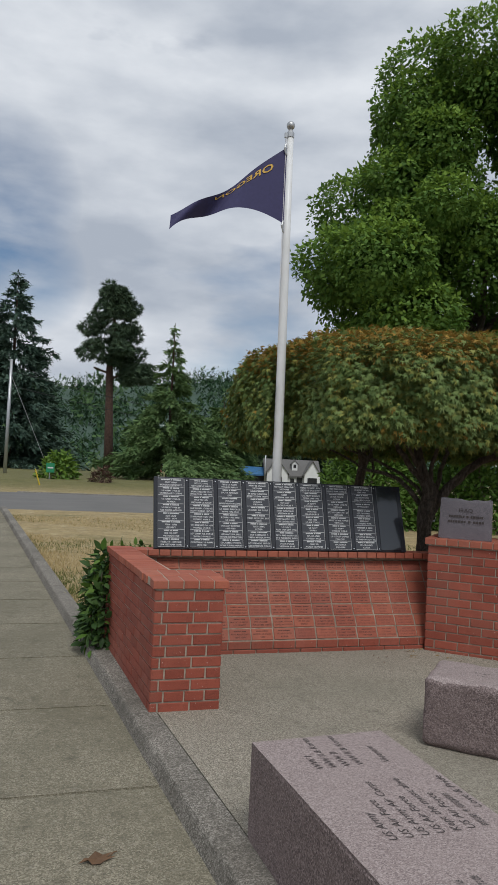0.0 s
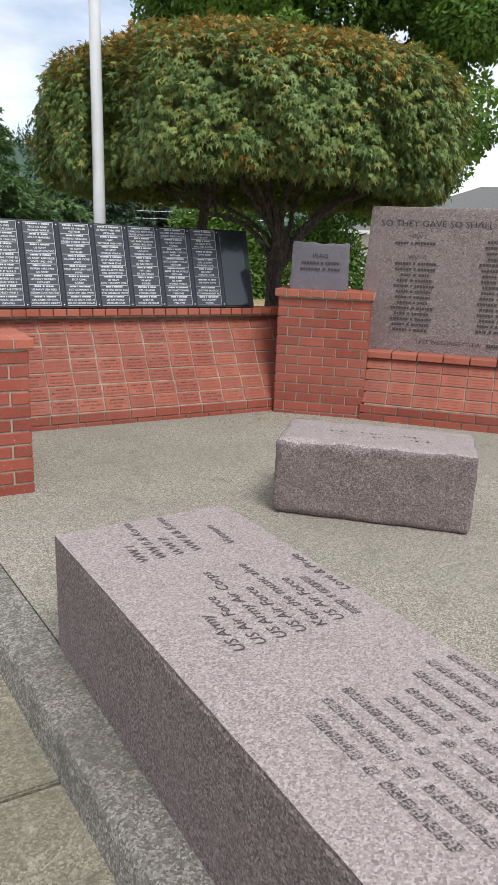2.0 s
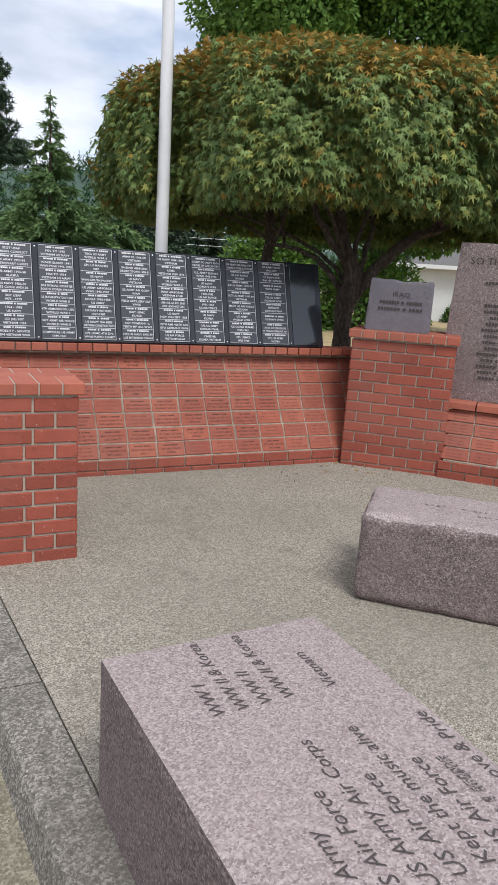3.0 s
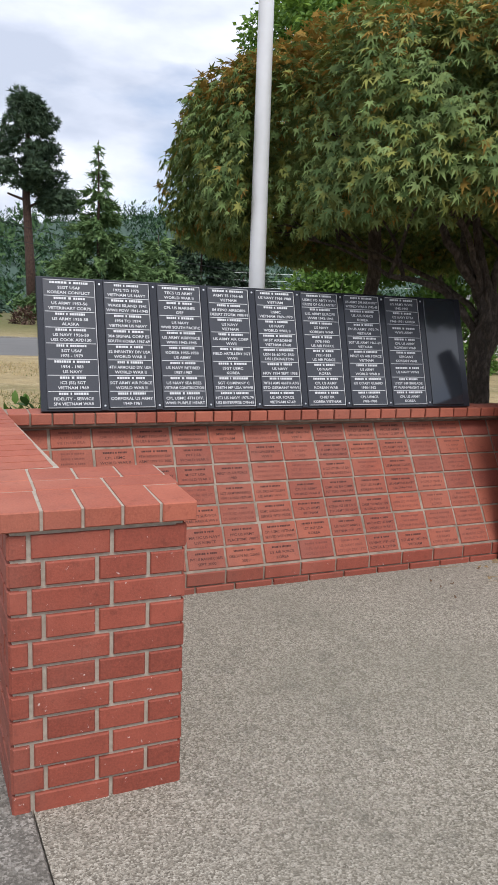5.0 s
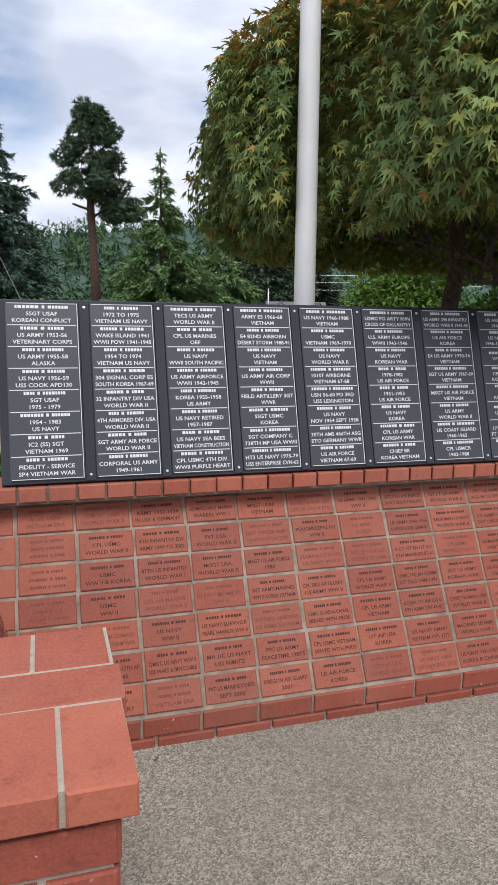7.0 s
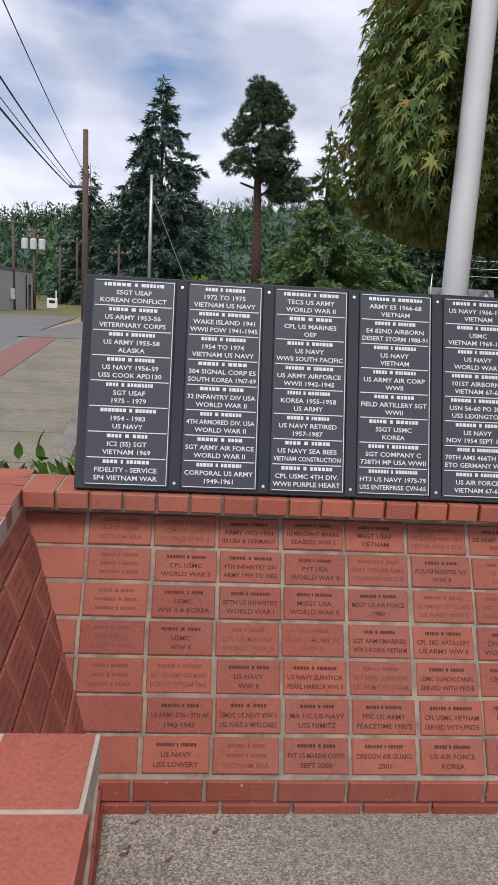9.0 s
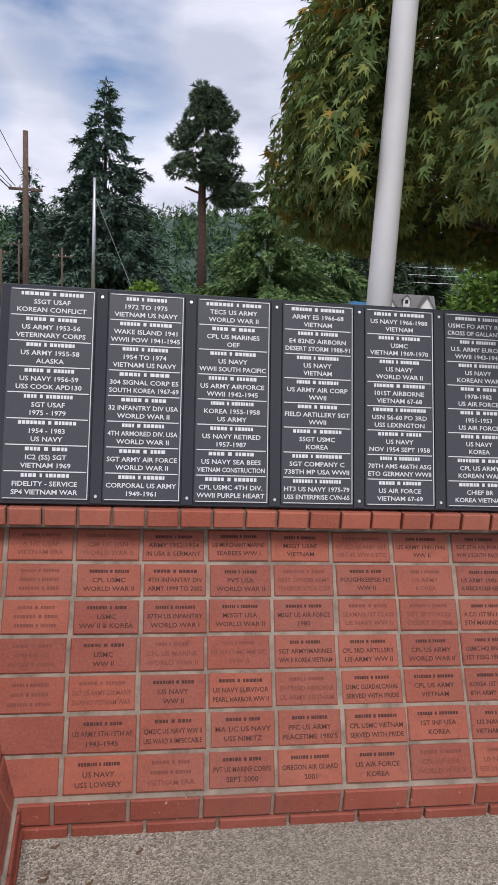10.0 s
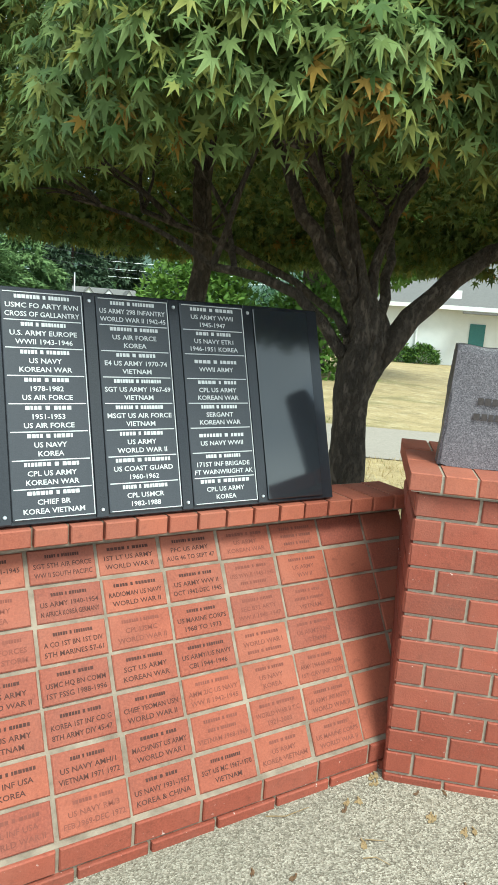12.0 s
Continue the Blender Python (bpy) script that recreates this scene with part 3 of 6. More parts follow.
# coping of the return: two rows of stretchers and headers; and headers along the wing
coping_run(wall_west, (WX - 0.018, WY - 0.02, 0), (1, 0, 0), (0, -1, 0), RET_R - WX + 0.055, 0.213, CAP_Z, 0.107)
m = frame_matrix((WX - 0.018, WY - 0.02, 0), (1, 0, 0), (0, -1, 0))
for x0, x1 in ((-0.018, 0.10), (0.109, 0.31), (0.319, 0.53)):
    cap_brick(wall_west, m @ pose(x0, 0.223, CAP_Z), x1 - x0, 0.112)
for i in range(4):
    cap_brick(wall_west, m @ pose(-0.03 + i * 0.1385, 0.345, CAP_Z), 0.1295, 0.150)
a = wing(-0.018, WING_L + 0.01)
coping_run(wall_west, (a[0], a[1], 0), -WING_D, WING_N, WING_L - 0.47, 0.222, CAP_Z, 0.107)
bm = poly_prism([(WX - 0.01, WY - 0.01), (RET_R + 0.028, WY - 0.01), (RET_R + 0.028, RET_B + 0.01), (b[0] + 0.012, RET_B + 0.01), wing(0.198, WING_L), wing(-0.012, WING_L)], CAP_Z - 0.002, CAP_T - 0.0065)
part("coping_mortar", bm, M_MORTAR, wall_west)

# north wall: the leaning face of engraved bricks between the wing and the pier
FACE_Y, FACE_Z = 6.7165, 0.1085
FACE_A = math.radians(29.6)
ROW, COL, COL0 = 0.1118, 0.2102, 1.903
FACE_X0, FACE_X1 = 1.27, 4.42
up = Vector((0, math.sin(FACE_A), math.cos(FACE_A)))
FACE_M = Matrix((Vector((1, 0, 0)), Vector((0, math.cos(FACE_A), -math.sin(FACE_A))), up)).transposed().to_4x4()
FACE_M.translation = (0, FACE_Y, FACE_Z)
bm = bmesh.new()
prof = [(FACE_Y - 0.012, -0.05), (FACE_Y - 0.012, FACE_Z - 0.004), (FACE_Y + 0.002, FACE_Z), (FACE_Y + 0.002 + 7 * ROW * math.sin(FACE_A), FACE_Z + 7 * ROW * math.cos(FACE_A)), (7.045, 0.808), (7.045, CAP_T - 0.0065), (7.23, CAP_T - 0.0065), (7.23, -0.05)]
ends = [[bm.verts.new((x, y, z)) for y, z in prof] for x in (FACE_X0 - 0.02, FACE_X1)]
bm.faces.new(ends[0])
bm.faces.new(list(reversed(ends[1])))
for i in range(len(prof)):
    j = (i + 1) % len(prof)
    bm.faces.new((ends[0][j], ends[0][i], ends[1][i], ends[1][j]))
bmesh.ops.recalc_face_normals(bm, faces=bm.faces[:])
wall_north = tagged(part("wall_north", bm, M_MORTAR_FACE), "leaning red brick memorial wall of engraved bricks under a coping", "brick wall", kind="structure")
FACE_BRICKS = {}
for r in range(7):
    for c in range(-3, 13):
        x0 = COL0 + (c - 1) * COL + 0.005 + random.uniform(-0.003, 0.003) + 0.004 * math.sin(r * 1.7)
        x1 = x0 + COL - 0.0115
        a0, a1 = max(x0, FACE_X0), min(x1, 4.11 + (r + 1) * ROW * 0.494 * 0.9)
        if a1 - a0 < 0.02:
            continue
        FACE_BRICKS[(6 - r, c)] = lay_brick(wall_north, FACE_M @ pose(a0, -0.004, r * ROW + 0.005), a1 - a0, ROW - 0.0105, 0.03, "face", 0.0030)
for i in range(14):
    x0 = FACE_X0 + i * 0.213 - 0.02
    x1 = min(x0 + 0.202, 4.09)
    if x1 - x0 > 0.03:
        lay_brick(wall_north, pose(x0, FACE_Y - 0.022, 0.038), x1 - x0, 0.066, 0.03, "wall")
        lay_brick(wall_north, pose(x0 + 0.05, FACE_Y - 0.026, -0.025), min(0.202, 4.09 - x0 - 0.05), 0.055, 0.03, "wall")
coping_run(wall_north, (FACE_X0 + 0.02, 7.018, 0), (1, 0, 0), (0, -1, 0), 4.40 - FACE_X0, 0.205, CAP_Z, 0.1045)

# leaning inner face of the west wing
WF_U, WF_N = WING_D, -WING_N
wf = wing(0.188, 0.44)
WF_A = radians(20.5)
WF_OFF = 7 * ROW * math.sin(WF_A)
WF_M = frame_matrix((wf[0] + WF_N.x * WF_OFF, wf[1] + WF_N.y * WF_OFF, FACE_Z), WF_U, WF_N) @ pose(0, 0, 0, -math.degrees(WF_A), 0, 0)
bm = bmesh.new()
prof = [(WF_OFF + 0.012, -0.05), (WF_OFF + 0.012, FACE_Z - 0.004), (WF_OFF - 0.002, FACE_Z), (-0.002, FACE_Z + 7 * ROW * math.cos(WF_A) - 0.02), (-0.05, 0.80), (-0.05, -0.05)]
ends = [[bm.verts.new((wf[0] + WF_N.x * p + WF_U.x * q, wf[1] + WF_N.y * p + WF_U.y * q, z)) for p, z in prof] for q in (0.0, 1.32)]
bm.faces.new(ends[0])
bm.faces.new(list(reversed(ends[1])))
for i in range(len(prof)):
    j = (i + 1) % len(prof)
    bm.faces.new((ends[0][j], ends[0][i], ends[1][i], ends[1][j]))
bmesh.ops.recalc_face_normals(bm, faces=bm.faces[:])
part("leaning_core", bm, M_MORTAR_FACE, wall_west)
WING_BRICKS = {}
for r in range(7):
    for c in range(6):
        WING_BRICKS[(6 - r, c)] = lay_brick(wall_west, WF_M @ pose(0.006 + c * COL + 0.003 * math.sin(r * 2.3), -0.004, r * ROW + 0.005), COL - 0.0115, ROW - 0.0105, 0.03, "face", 0.0026)
for c in range(6):
    lay_brick(wall_west, frame_matrix((wf[0] + WF_N.x * (WF_OFF + 0.02), wf[1] + WF_N.y * (WF_OFF + 0.02), 0), WF_U, WF_N) @ pose(0.02 + c * 0.213, 0, 0.040), 0.202, 0.058, 0.03, "wall")
    lay_brick(wall_west, frame_matrix((wf[0] + WF_N.x * (WF_OFF + 0.024), wf[1] + WF_N.y * (WF_OFF + 0.024), 0), WF_U, WF_N) @ pose(0.06 + c * 0.213, 0, -0.025), 0.202, 0.055, 0.03, "wall")

# pier with its own coping
PIER_P = Vector((4.045, 6.648, 0))
PIER_U = Vector((0.755, -0.656, 0)).normalized()
PIER_N = Vector((PIER_U.y, -PIER_U.x, 0))
PIER_W, PIER_DEP, PIER_T = 0.775, 0.58, 1.074


def pier_at(p, q):
    v = PIER_P + PIER_U * p - PIER_N * q
    return (v.x, v.y)


pier = tagged(part("wall_pier", poly_prism([pier_at(0.006, 0.006), pier_at(PIER_W - 0.006, 0.006), pier_at(PIER_W - 0.006, PIER_DEP), pier_at(0.006, PIER_DEP)], -0.05, 1.014), M_MORTAR), "square red brick pier with a projecting brick coping", "brick pier", kind="structure")
PC, pc = 13, 0.0812
PIER_Z = 1.009 - PC * pc
brick_face(pier, (*pier_at(0, 0), 0), PIER_U, PIER_N, PIER_W, PIER_Z, PC, pc, start=0.013)
brick_face(pier, (*pier_at(0, PIER_DEP), 0), PIER_N, -PIER_U, PIER_DEP, PIER_Z, PC, pc, start=0.1)
brick_face(pier, (*pier_at(PIER_W, 0), 0), -PIER_N, PIER_U, PIER_DEP, PIER_Z, PC, pc, start=0.15)
coping_run(pier, (*pier_at(-0.03, -0.03), 0), PIER_U, PIER_N, PIER_W + 0.06, 0.205, 1.014, 0.1045, 0.058)
coping_run(pier, (*pier_at(-0.03, 0.184), 0), PIER_U, PIER_N, PIER_W + 0.06, 0.205, 1.014, 0.136, 0.058)
coping_run(pier, (*pier_at(-0.03, 0.398), 0), PIER_U, PIER_N, PIER_W + 0.06, 0.225, 1.014, 0.1045, 0.058)
part("coping_mortar", poly_prism([pier_at(-0.022, -0.022), pier_at(PIER_W + 0.022, -0.022), pier_at(PIER_W + 0.022, PIER_DEP + 0.012), pier_at(-0.022, PIER_DEP + 0.012)], 1.010, 1.0675), M_MORTAR, pier)

# east wing: a low leaning face under the ledge of the large stone
EU = Vector((0.69, -0.724, 0)).normalized()
EN = Vector((EU.y, -EU.x, 0))
EP = Vector((4.60, 6.14, 0))
E_LEN = 2.6
E_A = math.radians(29.6)


def east_m(p, q, z):
    m = frame_matrix(EP + EU * p - EN * q, EU, EN)
    m.translation.z = z
    return m


E_FACE = east_m(0, 0.012, 0.148) @ pose(0, 0, 0, -math.degrees(E_A), 0, 0)
bm = bmesh.new()
top_q, top_z = 0.012 + 0.42 * math.sin(E_A), 0.148 + 0.42 * math.cos(E_A)
prof = [(0.006, -0.05), (0.006, 0.142), (0.015, 0.146), (top_q + 0.003, top_z - 0.006), (top_q - 0.02, top_z), (0.95, top_z), (0.95, -0.05)]
ends = [[bm.verts.new(EP + EU * p - EN * q + Vector((0, 0, z))) for q, z in prof] for p in (0.035, E_LEN)]
bm.faces.new(ends[0])
bm.faces.new(list(reversed(ends[1])))
for i in range(len(prof)):
    j = (i + 1) % len(prof)
    bm.faces.new((ends[0][j], ends[0][i], ends[1][i], ends[1][j]))
bmesh.ops.recalc_face_normals(bm, faces=bm.faces[:])
wall_east = tagged(part("wall_east", bm, M_MORTAR_FACE), "low red brick wall with engraved face and stone ledge", "brick wall", kind="structure")
EAST_BRICKS = {}
for r in range(4):
    for c in range(12):
        EAST_BRICKS[(r, c)] = lay_brick(wall_east, E_FACE @ pose(0.01 + c * 0.2125 + 0.003 * math.sin(r * 2.1), -0.004, (3 - r) * 0.105 + 0.003), 0.2025, 0.095, 0.03, "face", 0.001)
brick_face(wall_east, EP, EU, EN, E_LEN, -0.012, 2, 0.078)
coping_run(wall_east, EP - EN * (top_q - 0.045), EU, EN, E_LEN, 0.25, top_z + 0.004, 0.2125, 0.052)
E_TOP = top_z + 0.056

# ---- black granite panels on the north wall ----
SLAB_M = Matrix((Vector((1, 0, 0)), Vector((0, math.cos(0.303), -math.sin(0.303))), Vector((0, math.sin(0.303), math.cos(0.303))))).transposed().to_4x4()
SLAB_M.translation = (0, 7.033, CAP_T + 0.006)
SLAB_H = 0.688
SLAB_X0, SLAB_X1 = 1.443, 4.028
panel_board = tagged(empty("memorial_panel_board"), "black granite board of dark slate panels lettered in white", "memorial")
part("board", box(SLAB_X0, 0.004, 0, SLAB_X1, 0.05, SLAB_H, SLAB_M, 0.003), M_BLACK, panel_board)
part("rear_prop", box(1.6, 7.12, CAP_T - 0.004, 1.68, 7.19, 1.10, None, 0.003), M_BLACK, panel_board)
part("rear_prop", box(3.6, 7.12, CAP_T - 0.004, 3.68, 7.19, 1.10, None, 0.003), M_BLACK, panel_board)
SCREW_X = [1.755 + 0.2815 * i for i in range(8)]
PANELS = []
for i in range(9):
    x0 = SLAB_X0 + 0.030 if i == 0 else SCREW_X[i - 1] + 0.021
    x1 = SCREW_X[i] - 0.021 if i < 8 else SLAB_X1 - 0.052
    z0, z1 = 0.012, SLAB_H - 0.014
    p = part("panel", box(x0, -0.006, z0, x1, 0.01, z1, SLAB_M, 0.002), M_SLATE if i < 8 else M_BLANK, panel_board, "" if i < 8 else "blank polished dark panel")
    PANELS.append((x0, x1, z0, z1, p))
    if i < 8:
        # thin white strips paint the bright glint along the panel's polished bevels
        bm = bmesh.new()
        e = 0.0022
        add_box(bm, x1 - 0.006, -0.0082, z0 + 0.004, x1 - 0.006 + e, -0.0062, z1 - 0.004, SLAB_M)
        add_box(bm, x0 + 0.006, -0.0082, z0 + 0.004, x1 - 0.006, -0.0062, z0 + 0.004 + e, SLAB_M)
        add_box(bm, x0 + 0.006, -0.0082, z1 - 0.004 - e, x1 - 0.006, -0.0062, z1 - 0.004, SLAB_M)
        part("border_line", bm, M_WHITE, p)
for sx in SCREW_X:
    part("bar", box(sx - 0.0185, -0.003, 0.004, sx + 0.0185, 0.006, SLAB_H - 0.004, SLAB_M, 0.0015), M_BLACK, panel_board)
    for z in (0.026, SLAB_H - 0.03):
        bm = bmesh.new()
        bmesh.ops.create_cone(bm, cap_ends=True, segments=14, radius1=0.0065, radius2=0.0045, depth=0.004, matrix=SLAB_M @ pose(sx, -0.0045, z, 90, 0, 0))
        part("screw", bm, M_SCREW, panel_board)


# ---- granite stones ----
def stone_block(name, w, d, h, seed, rough=0.004, chip=0.02, res=0.05, shape=None, rounding=0.0):
    """A cut block with slightly broken edges, its base on z = 0."""
    bm = bmesh.new()
    add_box(bm, 0, 0, 0, w, d, h)
    if shape:
        for v in bm.verts:
            v.co = shape(v.co)
    cuts = max(1, int(max(w, d) / res))
    bmesh.ops.subdivide_edges(bm, edges=bm.edges[:], cuts=min(cuts, 40), use_grid_fill=True)
    for v in bm.verts:
        c = v.co.copy()
        if rounding:
            r = rounding * (1 + 0.7 * noise.noise((c.x * 5 + seed, c.y * 5, c.z * 5)))
            if c.x < w * 0.5:
                r *= 1.5
            inner = Vector((min(max(c.x, r), w - r), min(max(c.y, r), d - r), min(max(c.z, r), h - r)))
            away = c - inner
            if away.length > r:
                v.co = inner + away.normalized() * r
            q = v.co
            v.co = q + noise.noise_vector(q * 9 + Vector((seed, 0, 0))) * rough + noise.noise_vector(q * 34 + Vector((seed, 0, 0))) * rough * 0.45
            v.co.z = max(v.co.z, 0.0)
            continue
        edge = sorted((abs(c.x), abs(c.x - w), abs(c.y), abs(c.y - d), abs(c.z - h)))
        n = noise.noise_vector(Vector((c.x * 9 + seed, c.y * 9, c.z * 9)))
        v.co += n * rough
        if edge[0] < 0.006 and edge[1] < 0.012:
            k = noise.noise((c.x * 21 + seed, c.y * 21, c.z * 21)) * 0.5 + 0.5
            v.co += (Vector((w / 2, d / 2, h / 2)) - c).normalized() * chip * (0.25 + k)
    return bm


# low sawn block lying along the plaza's edge
STONE_A = Vector((1.510, 1.505, 0.0))
bm = stone_block("a", 0.665, 2.185, 0.426, 3.0, 0.0012, 0.006)
bench_a = part("granite_block", bm, [M_GRANITE, M_GRANITE_ROUGH])
bench_a.location = STONE_A
bench_a.rotation_euler = (0, 0, math.radians(3.3))
# all faces but the top get the darker, coarser granite
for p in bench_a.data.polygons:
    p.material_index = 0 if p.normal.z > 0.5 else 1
tagged(bench_a, "low pinkish granite memorial block engraved on its top", "memorial stone")

# split-faced block standing askew
bm = stone_block("b", 1.045, 0.50, 0.425, 8.0, 0.007, 0.0, 0.027, None, 0.029)
bench_b = part("granite_block", bm, [M_GRANITE, M_GRANITE_ROUGH], smooth=True)
bench_b.location = (2.755, 4.515, 0)
bench_b.rotation_euler = (0, 0, math.atan2(-0.672, 0.741))
# steep faces: darker split granite; near-level ones: paler sawn granite
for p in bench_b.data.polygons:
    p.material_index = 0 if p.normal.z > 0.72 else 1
tagged(bench_b, "rough split-faced pinkish granite block with a paler top", "memorial stone")

# small grey stone on the pier
bm = stone_block("c", 0.50, 0.10, 0.385, 5.0, 0.003, 0.012, 0.03, lambda c: Vector((c.x + (0.020 * (c.z / 0.385) if c.x < 0.1 else -0.012 * c.z), c.y, c.z)))
iraq = part("grey_granite_marker", bm, M_GRANITE_GREY)
for v in iraq.data.vertices:
    if v.co.z > 0.3:
        v.co.z += 0.007 * math.sin(v.co.x * 13 + 0.6) + 0.004 * math.sin(v.co.x * 41)
IRAQ_M = frame_matrix(PIER_P + PIER_U * 0.062 - PIER_N * 0.125, PIER_U, PIER_N)
IRAQ_M.translation.z = PIER_T + 0.0
iraq.matrix_world = IRAQ_M
tagged(iraq, "small grey granite marker with broken top edge on the pier", "memorial stone")

# large stone on the east ledge
bm = stone_block("d", 2.1, 0.22, 1.205, 11.0, 0.004, 0.014, 0.07, lambda c: Vector((c.x + (0.05 * (c.z / 1.29) if c.x < 0.1 else 0), c.y, c.z)))
big = part("granite_monument", bm, [M_GRANITE_ROUGH])
BIG_M = frame_matrix(EP + EU * (-0.12) - EN * (top_q + 0.14), EU, EN)
BIG_M.translation.z = E_TOP + 0.002
big.matrix_world = BIG_M
big.data.materials[0] = M_GRANITE_FACE
tagged(big, "large upright pinkish granite monument engraved with war dead", "monument")

# ---- flagpole ----
flagpole = tagged(empty("flagpole", (2.828, 7.68, -0.03)), "tall white painted metal flagpole with a ball finial", "flagpole")
flagpole.rotation_euler = (0, math.radians(-0.42), 0)
part("pole", tube([(0, 0, 0), (0, 0, 2.0), (0, 0, 4.0), (0, 0, 5.29)], [0.053, 0.050, 0.043, 0.036], 20), M_POLE, flagpole, smooth=True)
part("finial_ball", (lambda b: (bmesh.ops.create_uvsphere(b, u_segments=16, v_segments=10, radius=0.046, matrix=pose(0, 0, 5.405)), b)[1])(bmesh.new()), M_GALV, flagpole, "dull silver ball", True)
part("truck", tube([(0, 0, 5.27), (0, 0, 5.32), (0, 0, 5.365)], [0.042, 0.042, 0.016], 14), M_GALV, flagpole)


bm = tube([(-0.012, 0.058, 1.3), (-0.012, 0.054, 2.7), (-0.050, 0.010, 3.6), (-0.052, -0.02, 5.26)], [0.003] * 4, 5)
add_tube(bm, [(0.012, 0.058, 1.3), (0.012, 0.052, 3.2), (-0.045, 0.02, 5.26)], [0.003] * 3, 5)
part("halyard", bm, M_FLAGWHITE, flagpole, "thin white halyard rope")
for z in (4.30, 5.14):
    part("snap_hook", tube([(-0.045, -0.02, z - 0.07), (-0.062, -0.024, z), (-0.05, -0.02, z + 0.05)], [0.010, 0.016, 0.010], 8), M_GALV, flagpole)
part("pulley", box(-0.072, -0.028, 5.25, -0.036, -0.006, 5.31, None, 0.006), M_GALV, flagpole)


def flag_point(u, v, length, height, wind, tip_drop):
    """u along the fly, v up the hoist, both 0 to 1."""
    amp = 0.10 * u ** 0.8
    w = amp * math.sin(u * 7.5 + v * 1.6) + 0.04 * u * math.sin(u * 15 + 1 + v * 3)
    along = length * u * (1 - 0.10 * u)
    upper = height * (1 - u) ** 1.2 + 0.06 * u
    lower = 0.22 * height * math.sin(math.pi * u ** 0.9) - tip_drop * 0.5 * u ** 3
    z = lower + (upper - lower) * v + 0.02 * math.sin(u * 9) * u
    side = Vector((-wind.y, wind.x, 0))
    p = wind * along + side * w
    return Vector((p.x, p.y, z))


def flag_cloth(length, height, wind, tip_drop, nu=44, nv=26):
    bm = bmesh.new()
    rows = [[bm.verts.new(flag_point(i / nu, j / nv, length, height, wind, tip_drop)) for i in range(nu + 1)] for j in range(nv + 1)]
    for j in range(nv):
        for i in range(nu):
            bm.faces.new((rows[j][i], rows[j][i + 1], rows[j + 1][i + 1], rows[j + 1][i]))
    return bm


FLAG_WIND = Vector((-0.93, 0.36, 0)).normalized()
FLAG_L, FLAG_H, FLAG_DROP = 1.38, 0.86, 0.22
flag = tagged(empty("state_flag", (2.775, 7.665, 4.28)), "navy blue flag with gold lettering flying from a white flagpole", "flag")
part("cloth", flag_cloth(FLAG_L, FLAG_H, FLAG_WIND, FLAG_DROP), M_FLAG, flag, smooth=True)


def flag_print(mesh, scale, centre):
    """Lays a flat mesh on both faces of the cloth."""
    bm = bmesh.new()
    bm.from_mesh(mesh)
    side = Vector((-FLAG_WIND.y, FLAG_WIND.x, 0))
    bmesh.ops.triangulate(bm, faces=bm.faces[:])
    for v in bm.verts:
        u, w = centre[0] + v.co.x * scale / FLAG_L, centre[1] + v.co.y * scale / FLAG_H
        v.co = flag_point(u, w, FLAG_L, FLAG_H, FLAG_WIND, FLAG_DROP) + side * 0.006
    return bm


# second flagpole behind the large monument, with a striped flag
pole_b = tagged(empty("flagpole", (6.62, 6.55, -0.14)), "tall white flagpole standing behind the granite monument", "flagpole")
part("pole", tube([(0, 0, 0), (0, 0, 3.5), (0, 0, 6.6)], [0.055, 0.05, 0.038], 16), M_POLE, pole_b, smooth=True)
flag_b = tagged(empty("striped_flag", (6.58, 6.55, 5.14)), "red and white striped flag flying from a white pole", "flag")
bm = flag_cloth(2.02, 1.40, Vector((-0.995, 0.05, 0)).normalized(), 0.18, 30, 26)
cloth = part("cloth", bm, [M_FLAGRED, M_FLAGWHITE, M_FLAG], flag_b, smooth=True)
for i, v in enumerate(cloth.data.vertices):
    v.co.z += 0.38 * (i % 31) / 30 * (i // 31 / 26 - 0.45)
for i, p in enumerate(cloth.data.polygons):
    j, u = i // 30, (i % 30) / 30
    p.material_index = 2 if (j >= 12 and u < 0.4) else (0 if (j // 2) % 2 == 0 else 1)


# ---- leaves and trees ----
def unit(v):
    return v / np.maximum(np.linalg.norm(v, axis=-1, keepdims=True), 1e-9)


